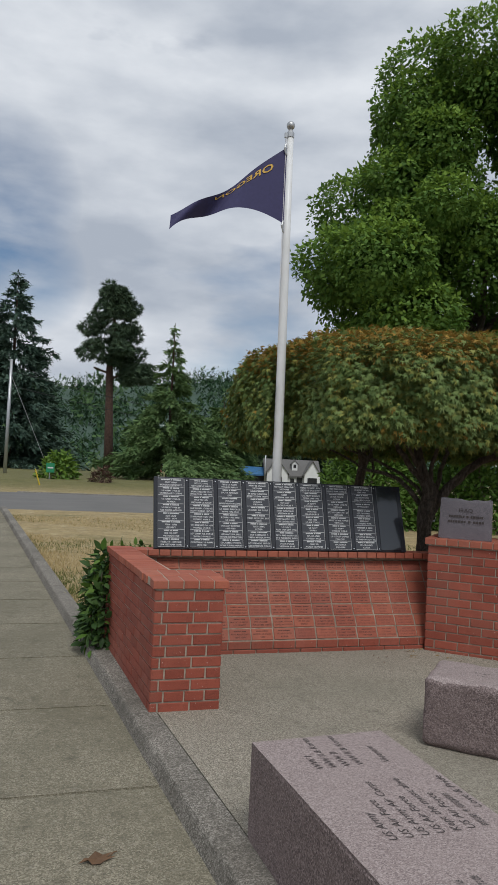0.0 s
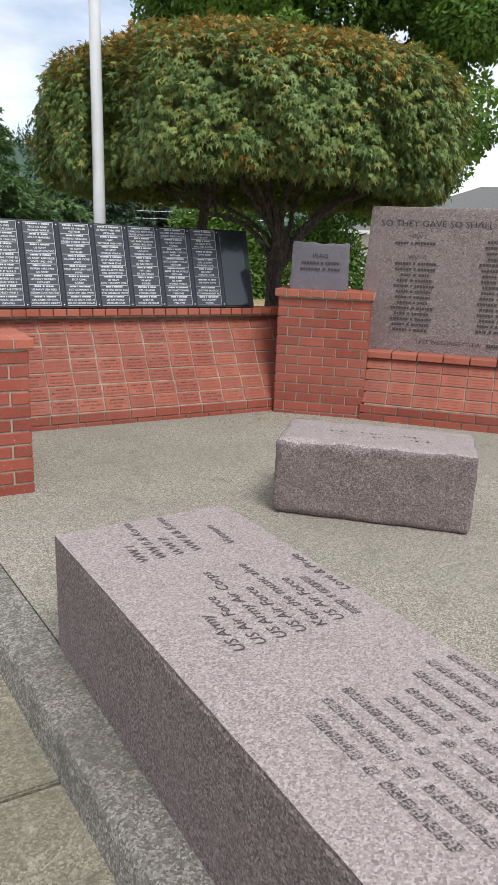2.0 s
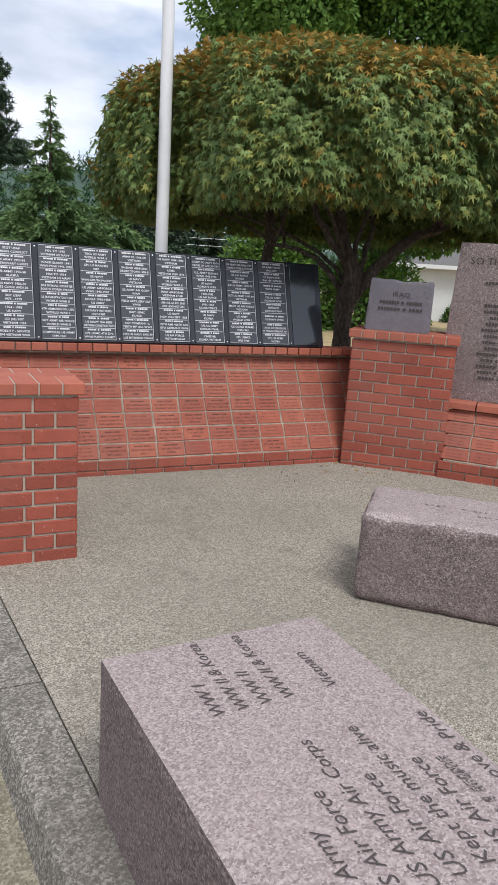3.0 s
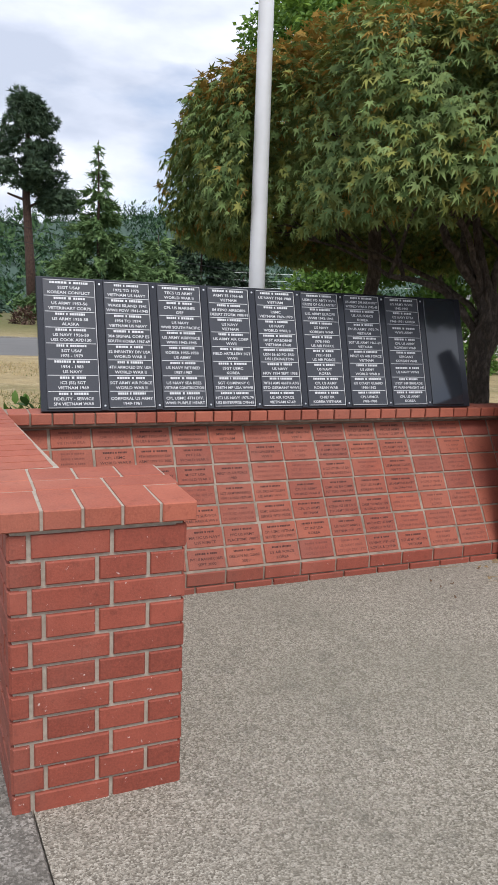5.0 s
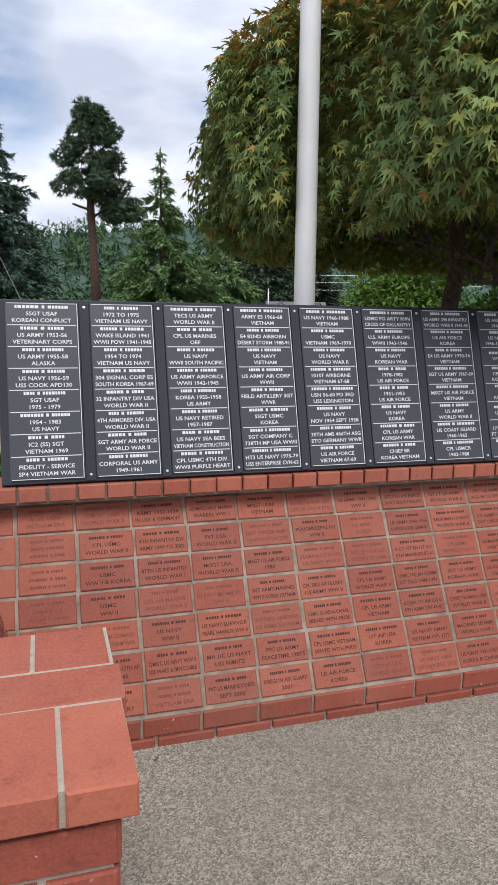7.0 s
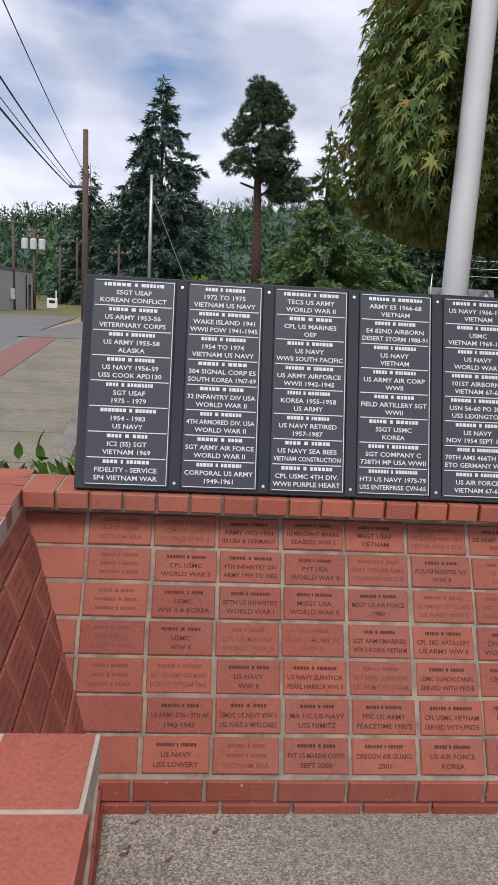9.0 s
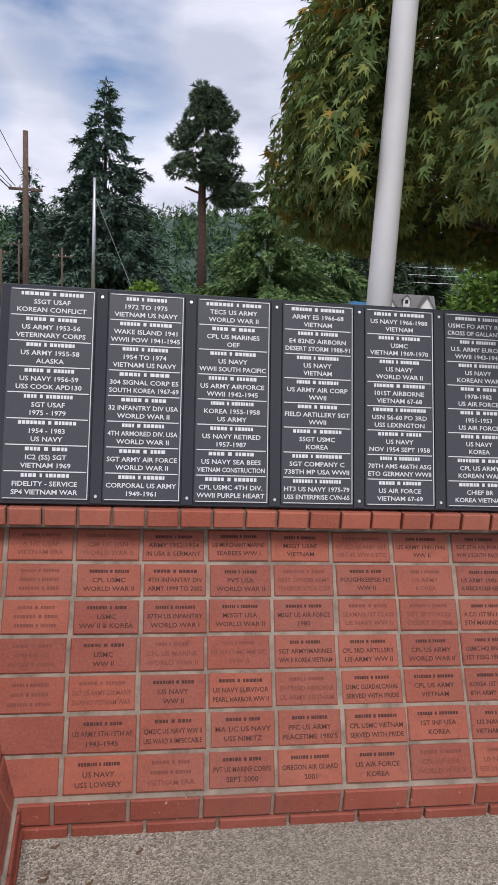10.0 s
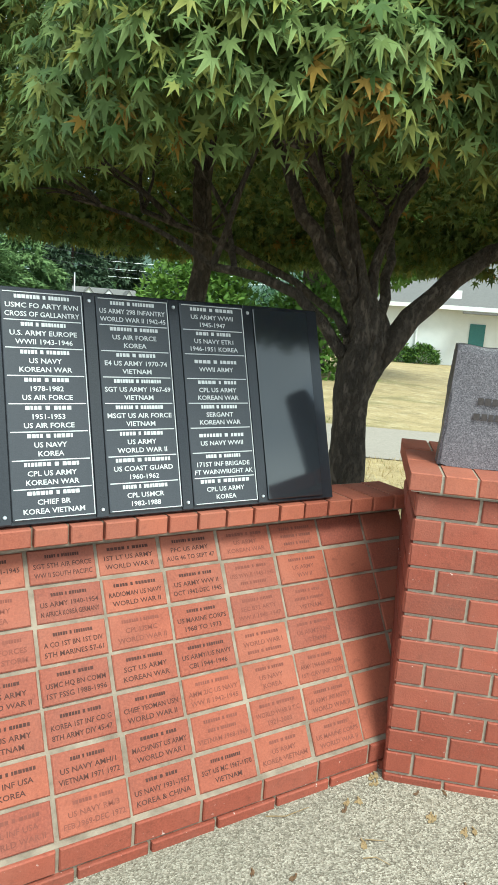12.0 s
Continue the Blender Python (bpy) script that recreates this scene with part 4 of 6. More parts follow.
def leaf_cloud(name, pos, tip, nor, size, shape, mats, idx, parent=None, label="", curl=None):
    """Many leaves of one outline in one mesh: shape is (points, triangles)."""
    pts, tris = np.array(shape[0], float), np.array(shape[1], int)
    tip = unit(tip)
    nor = unit(nor - (nor * tip).sum(-1, keepdims=True) * tip)
    lat = np.cross(tip, nor)
    n, k = len(pos), len(pts)
    v = pos[:, None] + size[:, None, None] * (pts[None, :, :1] * lat[:, None] + pts[None, :, 1:2] * tip[:, None] + pts[None, :, 2:3] * (1.0 if curl is None else curl[:, None, None]) * nor[:, None])
    f = (tris[None] + (np.arange(n) * k)[:, None, None]).reshape(-1, 3)
    mesh = bpy.data.meshes.new(name)
    mesh.vertices.add(n * k)
    mesh.vertices.foreach_set("co", v.astype(np.float32).ravel())
    mesh.loops.add(len(f) * 3)
    mesh.loops.foreach_set("vertex_index", f.ravel().astype(np.int32))
    mesh.polygons.add(len(f))
    mesh.polygons.foreach_set("loop_start", np.arange(0, len(f) * 3, 3, dtype=np.int32))
    for m in mats:
        mesh.materials.append(m)
    mesh.polygons.foreach_set("material_index", np.repeat(idx, len(tris)).astype(np.int32))
    mesh.update(calc_edges=True)
    ob = new(name, mesh)
    if parent is not None:
        ob.parent = parent
    if label:
        ob["label"] = label
    return ob


def palmate():
    angles = [-132, -104, -84, -60, -44, -24, 0, 24, 44, 60, 84, 104, 132]
    radii = [0.38, 0.24, 0.70, 0.33, 0.96, 0.39, 1.10, 0.39, 0.96, 0.33, 0.70, 0.24, 0.38]
    pts = [(0, 0, 0)] + [(r * math.sin(radians(a)), r * math.cos(radians(a)), -0.26 * r * r + (0.07 if r < 0.5 else 0.0)) for a, r in zip(angles, radii)]
    return pts, [(0, i, i + 1) for i in range(1, 13)]


PALM = palmate()
OVAL = ([(0, 0, 0), (0.26, 0.38, -0.03), (0.16, 0.8, -0.08), (0, 1.05, -0.16), (-0.16, 0.8, -0.08), (-0.26, 0.38, -0.03), (0, 0.5, 0.05)], [(6, 0, 1), (6, 1, 2), (6, 2, 3), (6, 3, 4), (6, 4, 5), (6, 5, 0)])
LANCE = ([(0, 0, 0), (0.12, 0.35, 0.02), (0, 1.0, -0.2), (-0.12, 0.35, 0.02)], [(0, 1, 2), (0, 2, 3)])
SPRAY = ([(0, 0, 0), (0.16, 0.22, 0.0), (0.05, 0.34, 0), (0.22, 0.55, -0.04), (0.05, 0.6, -0.03), (0, 1.0, -0.14), (-0.05, 0.62, -0.03), (-0.20, 0.5, -0.04), (-0.05, 0.36, 0), (-0.17, 0.2, 0)], [(0, 1, 2), (0, 2, 8), (2, 3, 4), (2, 4, 6), (2, 6, 8), (4, 5, 6), (6, 7, 8), (0, 8, 9)])
TUFT = ([(0, 0, 0), (0.10, 0.2, 0), (0.55, 0.75, 0.1), (0.06, 0.45, 0), (0.0, 1.0, 0.0), (-0.06, 0.45, 0), (-0.5, 0.8, -0.1), (-0.10, 0.2, 0)], [(0, 1, 7), (1, 2, 3), (1, 3, 7), (3, 4, 5), (3, 5, 7), (5, 6, 7)])
rng = np.random.default_rng(4)


def limb(bm, p0, p1, r0, r1, bend=0.15, sides=8, n=6):
    p0, p1 = Vector(p0), Vector(p1)
    d = p1 - p0
    side = Vector((random.uniform(-1, 1), random.uniform(-1, 1), random.uniform(-0.3, 0.8))) * d.length * bend
    pts = [p0 + d * (i / n) + side * math.sin(math.pi * i / n) + Vector((random.uniform(-1, 1), random.uniform(-1, 1), 0)) * 0.02 * d.length * (0 < i < n) for i in range(n + 1)]
    add_tube(bm, pts, [r0 + (r1 - r0) * i / n for i in range(n + 1)], sides)
    return pts


# clipped Japanese maple behind the north wall
MAPLE_C, MAPLE_R = np.array([4.60, 8.22]), 2.08
TRUNK = Vector((4.625, 7.69, -0.05))
maple = tagged(empty("maple_tree", TRUNK), "clipped dome-shaped Japanese maple with green and bronze leaves", "tree")
bm = bmesh.new()
STEM = ((-0.1, 0.17, -0.02, 0.02), (0.15, 0.130, -0.01, 0.01), (0.5, 0.112, 0.0, 0.0), (0.85, 0.104, 0.0, 0.0), (1.05, 0.098, -0.01, 0.0), (1.2, 0.102, -0.02, 0.0), (1.33, 0.118, 0.0, -0.01), (1.46, 0.128, 0.045, -0.02), (1.58, 0.104, 0.03, -0.01), (1.70, 0.062, -0.02, 0.0), (1.90, 0.044, -0.08, 0.02), (2.4, 0.012, -0.16, 0.06))
sz = np.array(STEM)
levels = np.linspace(-0.1, 2.4, 84)
add_tube(bm, [(np.interp(z, sz[:, 0], sz[:, 2]), np.interp(z, sz[:, 0], sz[:, 3]), z) for z in levels], [0.82 * float(np.interp(z, sz[:, 0], sz[:, 1])) for z in levels], 48)
for v in bm.verts:
    c = v.co.copy()
    axis = Vector((float(np.interp(c.z, sz[:, 0], sz[:, 2])), float(np.interp(c.z, sz[:, 0], sz[:, 3])), c.z))
    out = c - axis
    a = math.atan2(out.y, out.x)
    knot = 0.20 * noise.noise((math.cos(a) * 1.6, math.sin(a) * 1.6, c.z * 3.2)) + 0.13 * math.sin(a * 5 + c.z * 3) * smooth(1.15, 1.45, c.z)
    plates = 0.10 * noise.noise((math.cos(a) * 7, math.sin(a) * 7, c.z * 11))
    v.co = axis + out * (1 + knot + plates)
part("trunk", bm, M_BARK, maple, smooth=True)
random.seed(11)
BOUGHS = [((0.06, -0.03, 1.36), (0.72, -0.36, 2.0), 0.098), ((-0.04, 0.02, 1.66), (-0.36, 0.2, 2.25), 0.066), ((-0.06, 0.03, 1.40), (-0.62, 0.34, 1.76), 0.050), ((0.02, 0.05, 1.55), (0.25, 0.7, 2.25), 0.052), ((0.04, 0.0, 1.62), (0.22, -0.12, 2.3), 0.046), ((0.08, 0.03, 1.45), (0.75, 0.8, 2.1), 0.050), ((-0.05, 0.02, 1.62), (-0.55, -0.25, 2.2), 0.040), ((-0.04, 0.05, 1.50), (-0.7, 1.0, 2.05), 0.036)]
for p0, p1, r in BOUGHS:
    bm = bmesh.new()
    r *= 0.62
    pts = limb(bm, p0, p1, r, r * 0.6, 0.16, 9, 8)
    for k2 in range(4):
        d = Vector((random.uniform(-1, 1), random.uniform(-1, 1), random.uniform(0.15, 0.7)))
        d = (d + (Vector(p1) - Vector(p0)) * 0.7).normalized()
        q = Vector(pts[-1 - (k2 % 2)])
        e = q + d * random.uniform(0.5, 0.95)
        sub = limb(bm, q, e, r * 0.55, r * 0.22, 0.12, 6, 5)
        for _ in range(5):
            d2 = (d + Vector((random.uniform(-1, 1), random.uniform(-1, 1), random.uniform(-0.2, 0.6)))).normalized()
            limb(bm, sub[-2], sub[-2] + d2 * random.uniform(0.25, 0.55), r * 0.22, 0.004, 0.15, 5, 4)
    part("limb", bm, M_BARK, maple, smooth=True)
bm = bmesh.new()
limb(bm, Vector((4.42, 8.9, -0.03)) - TRUNK, Vector((4.35, 8.8, 2.6)) - TRUNK, 0.075, 0.05, 0.03)
part("limb", bm, M_BARK, maple, smooth=True)


def maple_profile(t):
    """Radius share and height of the crown's outline; t from the rim (0) to the top's middle (1)."""
    ts = np.array([0.0, 0.10, 0.25, 0.42, 0.55, 0.66, 0.80, 1.0])
    rs = np.array([0.83, 0.94, 0.995, 1.0, 0.975, 0.91, 0.68, 0.0])
    zs = np.array([1.88, 1.93, 2.16, 2.54, 2.82, 3.00, 3.15, 3.22])
    return np.interp(t, ts, rs), np.interp(t, ts, zs)


def lump(phi, z):
    return 1 + 0.035 * np.sin(phi * 5 + 1.1) + 0.025 * np.sin(phi * 11 + z * 4) + 0.02 * np.sin(phi * 23 + z * 9)


def maple_leaves(n, depth, lo=0.0, hi=1.0):
    phi = rng.uniform(0, 2 * np.pi, n)
    t = lo + (hi - lo) * rng.uniform(0, 1, n) ** 1.05
    rs, zs = maple_profile(t)
    r2, z2 = maple_profile(np.minimum(t + 0.02, 1))
    r = MAPLE_R * rs * lump(phi, zs)
    out = np.stack([np.cos(phi), np.sin(phi), 0 * phi], -1)
    dr, dz = (r2 - rs) * MAPLE_R, z2 - zs
    nrm = unit(out * dz[:, None] - np.array([0, 0, 1.0]) * dr[:, None] + 1e-6)
    inset = depth * rng.uniform(0, 1, n) ** 1.6
    pos = np.concatenate([MAPLE_C + out[:, :2] * r[:, None], zs[:, None]], 1) - nrm * inset[:, None] + rng.normal(0, 0.02, (n, 3))
    return pos, nrm, t, inset


n_leaf = 90000
pos, nrm, tt, deep = maple_leaves(n_leaf, 0.30)
n_in = 17000
ang = rng.uniform(0, 2 * np.pi, n_in)
rad = MAPLE_R * np.sqrt(rng.uniform(0.02, 0.82, n_in))
under = np.stack([MAPLE_C[0] + rad * np.cos(ang), MAPLE_C[1] + rad * np.sin(ang), 1.98 + 0.42 * (1 - (rad / MAPLE_R) ** 2) + 0.8 * rng.uniform(0, 1, n_in) ** 1.3], -1)
pos = np.concatenate([pos, under])
nrm = np.concatenate([nrm, unit(rng.normal(0, 1, (n_in, 3)) + [0, 0, 0.8])])
tt = np.concatenate([tt, np.full(n_in, 0.2)])
deep = np.concatenate([deep, np.ones(n_in)])
bearing = np.arctan2(pos[:, 1] - MAPLE_C[1], pos[:, 0] - MAPLE_C[0])
pos[:, 2] += 0.09 * np.exp(-((bearing + 1.95) / 0.5) ** 2) * np.clip((2.5 - pos[:, 2]) / 0.5, 0, 1)
pit = np.array([noise.noise((p[0] * 7.5, p[1] * 7.5, p[2] * 9.0)) + 0.5 * noise.noise((p[0] * 17, p[1] * 17, p[2] * 17)) for p in pos])
open_pit = (pit < -0.26) & (deep < 0.10)
clear = np.hypot(pos[:, 0] - 2.81, pos[:, 1] - 7.68) > 0.13
near_gap = (pos[:, 0] > 2.655) & (pos[:, 0] < 2.985) & (pos[:, 1] < 7.6)
keep = clear & ~near_gap & ~open_pit
pos, nrm, tt = pos[keep], nrm[keep], tt[keep]
n = len(pos)
tip = nrm * 1.0 + np.array([0, 0, -1.0]) * (0.95 - 0.75 * np.clip((tt - 0.5) * 2, 0, 1))[:, None] + rng.normal(0, 0.42, (n, 3))
nor = nrm * 1.15 + np.array([0, 0, 0.75]) + rng.normal(0, 0.42, (n, 3))
size = rng.uniform(0.033, 0.061, n)
patch = np.array([noise.noise((p[0] * 2.2, p[1] * 2.2, p[2] * 2.2)) for p in pos])
dry = np.clip((pos[:, 2] - 2.62) / 0.55, 0, 1)
w = rng.uniform(0, 1, n) + (0.14 + 0.25 * dry) * patch
idx = np.where(w > 1.20 - 0.06 * dry, 3, np.where(w > 0.985 - 0.72 * dry, 2, np.where(w > 0.70 - 0.6 * dry, 1, 0)))
crown = leaf_cloud("crown", pos - np.array(TRUNK), tip, nor, size, PALM, [M_LEAF_G, M_LEAF_Y, M_LEAF_O, M_LEAF_R], idx, maple, "dense crown of palmate green, olive and bronze leaves", rng.uniform(0.2, 1.9, n))
tagged(crown, kind="stuff")

# ---- large broadleaf tree behind ----
BIG_T = Vector((15.2, 22.6, -0.2))
oak = tagged(empty("broadleaf_tree", BIG_T), "tall dense green broadleaf tree behind the memorial", "tree")
bm = bmesh.new()
limb(bm, (0, 0, -0.4), (0.2, 0.1, 7.0), 0.55, 0.34, 0.03, 12)
part("trunk", bm, M_BARK, oak, smooth=True)
random.seed(5)
for i in range(12):
    a = i * 2.4
    bm = bmesh.new()
    limb(bm, (0.1, 0.05, 3.6 + 0.4 * i), (math.cos(a) * 2.8, math.sin(a) * 2.8, 5.6 + 0.55 * i), 0.16, 0.03, 0.1, 7)
    part("limb", bm, M_BARK, oak, smooth=True)


def clump_crown(name, centres, radii, per, lsize, shape, mats, weights, parent, droop=0.3, flat=0.8, kind="stuff", label=""):
    P, N = [], []
    for c, r in zip(centres, radii):
        m = max(8, int(per * r * r))
        d = unit(rng.normal(0, 1, (m, 3)))
        rr = r * (0.72 + 0.30 * rng.uniform(0, 1, m) ** 0.7)
        wob = np.array([1 + 0.25 * noise.noise((dd[0] * 2.6 + c[0], dd[1] * 2.6 + c[1], dd[2] * 2.6 + c[2])) for dd in d])
        P.append(np.array(c) + d * (rr * wob)[:, None] * [1, 1, flat])
        N.append(d)
    P, N = np.concatenate(P), np.concatenate(N)
    m = len(P)
    tipv = N * 0.6 + rng.normal(0, 0.6, (m, 3)) + [0, 0, -droop]
    norv = N + [0, 0, 0.8] + rng.normal(0, 0.4, (m, 3))
    ids = rng.choice(len(mats), m, p=weights)
    # upward-facing leaves take the second, lighter colour, painting light from above onto the clumps
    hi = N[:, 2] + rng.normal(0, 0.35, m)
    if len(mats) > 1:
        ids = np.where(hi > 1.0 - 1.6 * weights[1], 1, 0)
    ob = leaf_cloud(name, P, tipv, norv, lsize * rng.uniform(0.7, 1.3, m), shape, mats, ids, parent, label)
    return tagged(ob, kind=kind)


C, R = [], []
r2 = random.Random(7)
for i in range(100):
    z = r2.uniform(2.6, 12.0)
    env = 4.3 * (1 - max(0.0, (z - 5.0) / 8.4) ** 1.9) if z > 5.0 else 4.3 * (0.72 + 0.28 * (z - 2.6) / 2.4)
    a, q = r2.uniform(0, 2 * math.pi), math.sqrt(r2.uniform(0.12, 1.0))
    C.append((env * q * math.cos(a) * 1.22, env * q * math.sin(a) * 1.22, z * 1.42))
    R.append(r2.uniform(1.0, 1.85))
DIAMOND = ([(0, 0, 0), (0.33, 0.45, -0.05), (0, 1.0, -0.12), (-0.33, 0.45, -0.05)], [(0, 1, 2), (0, 2, 3)])
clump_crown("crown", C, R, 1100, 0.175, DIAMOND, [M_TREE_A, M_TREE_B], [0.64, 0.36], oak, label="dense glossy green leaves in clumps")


# ---- shrubs ----
def shrub(name, at, radii, n, lsize, shape, mats, weights, label, up=0.6):
    ob = tagged(empty(name, at), label, "shrub")
    m = n
    d = unit(rng.normal(0, 1, (m, 3)))
    d[:, 2] = np.abs(d[:, 2])
    rr = rng.uniform(0.55, 1.0, m) ** 0.6
    wob = np.array([1 + 0.22 * noise.noise((dd[0] * 3 + at[0], dd[1] * 3, dd[2] * 3)) for dd in d])
    P = d * (rr * wob)[:, None] * np.array(radii)
    tipv = d * 0.7 + rng.normal(0, 0.6, (m, 3)) + [0, 0, up - 0.7]
    norv = d * 0.3 + [0, 0, 1.0] + rng.normal(0, 0.4, (m, 3))
    tagged(leaf_cloud("foliage", P, tipv, norv, lsize * rng.uniform(0.7, 1.25, m), shape, mats, rng.choice(len(mats), m, p=weights), ob), kind="stuff")
    bm = bmesh.new()
    for i in range(7):
        a = i * 0.9
        limb(bm, (0.03 * math.cos(a), 0.03 * math.sin(a), -0.06), (radii[0] * 0.6 * math.cos(a), radii[1] * 0.6 * math.sin(a), radii[2] * 0.8), 0.012 * max(1, radii[2]), 0.004, 0.1, 5, 4)
    part("stems", bm, M_BARK, ob)
    return ob


STRAP = ([(0, 0, 0), (0.13, 0.3, 0.03), (0.11, 0.65, 0.0), (0, 1.0, -0.12), (-0.11, 0.65, 0.0), (-0.13, 0.3, 0.03)], [(0, 1, 5), (1, 2, 4), (1, 4, 5), (2, 3, 4)])
WIDE = ([(x * 1.7, y, z) for x, y, z in STRAP[0]], STRAP[1])
shrub("rhododendron", (1.02, 7.36, -0.03), (0.17, 0.42, 0.86), 900, 0.105, WIDE, [M_SHRUB, M_SHRUB_B], [0.8, 0.2], "dark green broad-leaved shrub beside the brick wing wall", 0.35)
shrub("rhododendron", (1.30, 7.60, -0.03), (0.42, 0.30, 0.87), 1000, 0.09, WIDE, [M_SHRUB, M_SHRUB_B], [0.35, 0.65], "green broad-leaved shrub behind the panels", 0.9)
shrub("hedge_shrub", (10.9, 21.5, -0.2), (1.85, 1.6, 3.4), 6500, 0.19, OVAL, [M_TREE_A, M_SHRUB_B], [0.45, 0.55], "bright green leafy shrub under the trees")
shrub("hedge_shrub", (14.2, 21.0, -0.3), (2.0, 1.5, 3.0), 5200, 0.19, OVAL, [M_TREE_A, M_SHRUB_B], [0.5, 0.5], "green leafy shrub under the broadleaf tree")
shrub("yellow_shrub", (1.75, 50.5, 0.25), (1.25, 1.25, 1.9), 700, 0.4, OVAL, [M_TREE_B, M_SHRUB_B], [0.5, 0.5], "yellow-green rounded shrub on the grass bank")
shrub("dead_shrub", (4.35, 47.5, 0.25), (0.7, 0.6, 0.9), 380, 0.35, LANCE, [M_DEADTWIG], [1.0], "brown withered shrub by the road")
for at in ((26.75, 31.0, -0.25), (27.65, 30.1, -0.25)):
    shrub("foundation_shrub", at, (0.85, 0.75, 0.92), 1500, 0.16, OVAL, [M_SHRUB, M_SHRUB_B], [0.4, 0.6], "low green shrub against the white house", 1.0)


# ---- conifers ----
def conifer(name, at, height, radius, bottom, n, mat, label, size, droop=0.35, power=0.9, gap=0.0):
    ob = tagged(empty(name, at), label, "tree")
    part("trunk", tube([(0, 0, -0.3), (0, 0, height * 0.5), (0, 0, height)], [height * 0.016, height * 0.009, 0.02], 8), M_PINEBARK, ob)
    P, T = [], []
    tiers = int(height * 1.9)
    for i in range(tiers):
        f = (i + rng.uniform(-0.3, 0.3)) / tiers
        z = bottom + (height - bottom) * f
        rad = radius * (1 - f) ** power * rng.uniform(0.72, 1.12) + 0.12
        k2 = max(4, int(9 * (1 - f) + 3))
        for j in range(k2):
            a = rng.uniform(0, 2 * np.pi)
            L = rad * rng.uniform(0.65, 1.1)
            m = max(2, int(n * L / (tiers * radius) / 4))
            s = np.sqrt(rng.uniform(0.05, 1, m))
            d = np.array([math.cos(a), math.sin(a), 0])
            pts = d * (s * L)[:, None] + np.array([0, 0, 1]) * (z + 0.12 * L - droop * L * s ** 1.5)[:, None]
            P.append(pts + rng.normal(0, 0.07 * (1 + L * 0.3), (m, 3)))
            T.append(np.tile(d, (m, 1)) + [0, 0, -droop])
    P, T = np.concatenate(P), np.concatenate(T)
    m = len(P)
    tipv = T + rng.normal(0, 0.45, (m, 3))
    norv = rng.normal(0, 0.4, (m, 3)) + [0, 0, 1.0]
    tagged(leaf_cloud("foliage", P, tipv, norv, size * rng.uniform(0.6, 1.3, m), SPRAY, [mat], np.zeros(m, int), ob), kind="stuff")
    return ob


conifer("fir_tree", (-3.33, 91.5, -0.9), 25.6, 9.6, 1.5, 34000, M_FIR, "tall dark green fir tree beyond the road", 0.95, 0.22, 0.9)
conifer("cedar_tree", (10.58, 58.0, 0.3), 13.1, 7.4, 0.8, 34000, M_CEDAR, "light green cedar with drooping sprays and thin leader", 0.6, 0.22, 1.8)
conifer("cedar_tree", (17.2, 66.0, 0.4), 7.5, 4.6, 0.3, 6000, M_CEDAR, "low spreading light green conifer", 0.9, 0.3, 0.7)
conifer("fir_tree", (-13.4, 104.0, -1.2), 18.0, 5.0, 1.0, 7000, M_FIR, "dark fir tree beyond the street", 1.2)
conifer("evergreen_tree", (23.0, 71.5, 0.2), 12.0, 4.6, 1.2, 9000, M_PINE, "dark evergreen tree behind the white cottage", 0.8, 0.25, 0.6)
conifer("evergreen_tree", (28.5, 74.0, 0.2), 11.0, 4.4, 0.8, 8000, M_PINE, "dark evergreen tree behind the white cottage", 0.8, 0.25, 0.6)
conifer("fir_tree", (27.0, 96.0, 0.4), 9.0, 4.0, 0.4, 4000, M_FIR, "dark fir tree behind the houses", 1.0)

# tall pine with a bare reddish trunk
pine = tagged(empty("pine_tree", (6.05, 64.0, 0.3)), "tall pine with bare reddish trunk and clumped dark crown", "tree")
part("trunk", tube([(0.3, 0, -0.3), (0.1, 0, 5), (-0.1, 0, 10), (0.1, 0, 14), (0, 0, 17.6)], [0.46, 0.36, 0.30, 0.2, 0.06], 10), M_PINEBARK, pine, smooth=True)
pine.scale = (1.0, 1.0, 0.955)
bm = bmesh.new()
limb(bm, (0, 0, 9.6), (-1.5, 0, 10.1), 0.12, 0.08, 0.02, 6)
limb(bm, (0, 0, 9.0), (2.2, 0.3, 10.3), 0.13, 0.05, 0.1, 6)
limb(bm, (0, 0, 11.2), (-2.0, 0.3, 12.2), 0.12, 0.04, 0.1, 6)
part("limb", bm, M_PINEBARK, pine)
r3 = random.Random(3)
C, R = [], []
for z, half, off in ((17.3, 0.9, 0.0), (16.6, 1.5, 0.0), (15.8, 1.9, 0.1), (15.0, 2.0, 0.0), (14.2, 2.1, -0.1), (13.4, 2.0, 0.1), (12.6, 2.4, -0.2), (11.8, 2.3, -0.7), (11.0, 2.0, -1.0), (10.6, 1.0, 1.9), (9.9, 1.0, 2.5), (9.4, 0.9, 2.2), (12.0, 1.0, 1.5)):
    for _ in range(5):
        C.append((off + r3.uniform(-half, half), r3.uniform(-half, half), z + r3.uniform(-0.3, 0.3)))
        R.append(r3.uniform(0.45, 0.85))
clump_crown("foliage", C, R, 330, 0.50, TUFT, [M_PINE], [1.0], pine, 0.0, 0.7)

# ---- wooded hills ----
def hill_z(x, y):
    ridge = 38 + 7 * math.sin(x * 0.011 + 0.4) + 9 * smooth(20, 120, x) - 10 * smooth(160, 420, x) - 4 * smooth(-40, -160, x)
    t = smooth(130, 430, y)
    return -2 + (ridge + 2) * t ** 1.15 + 2.5 * noise.noise((x * 0.02, y * 0.02, 0))


bm = bmesh.new()
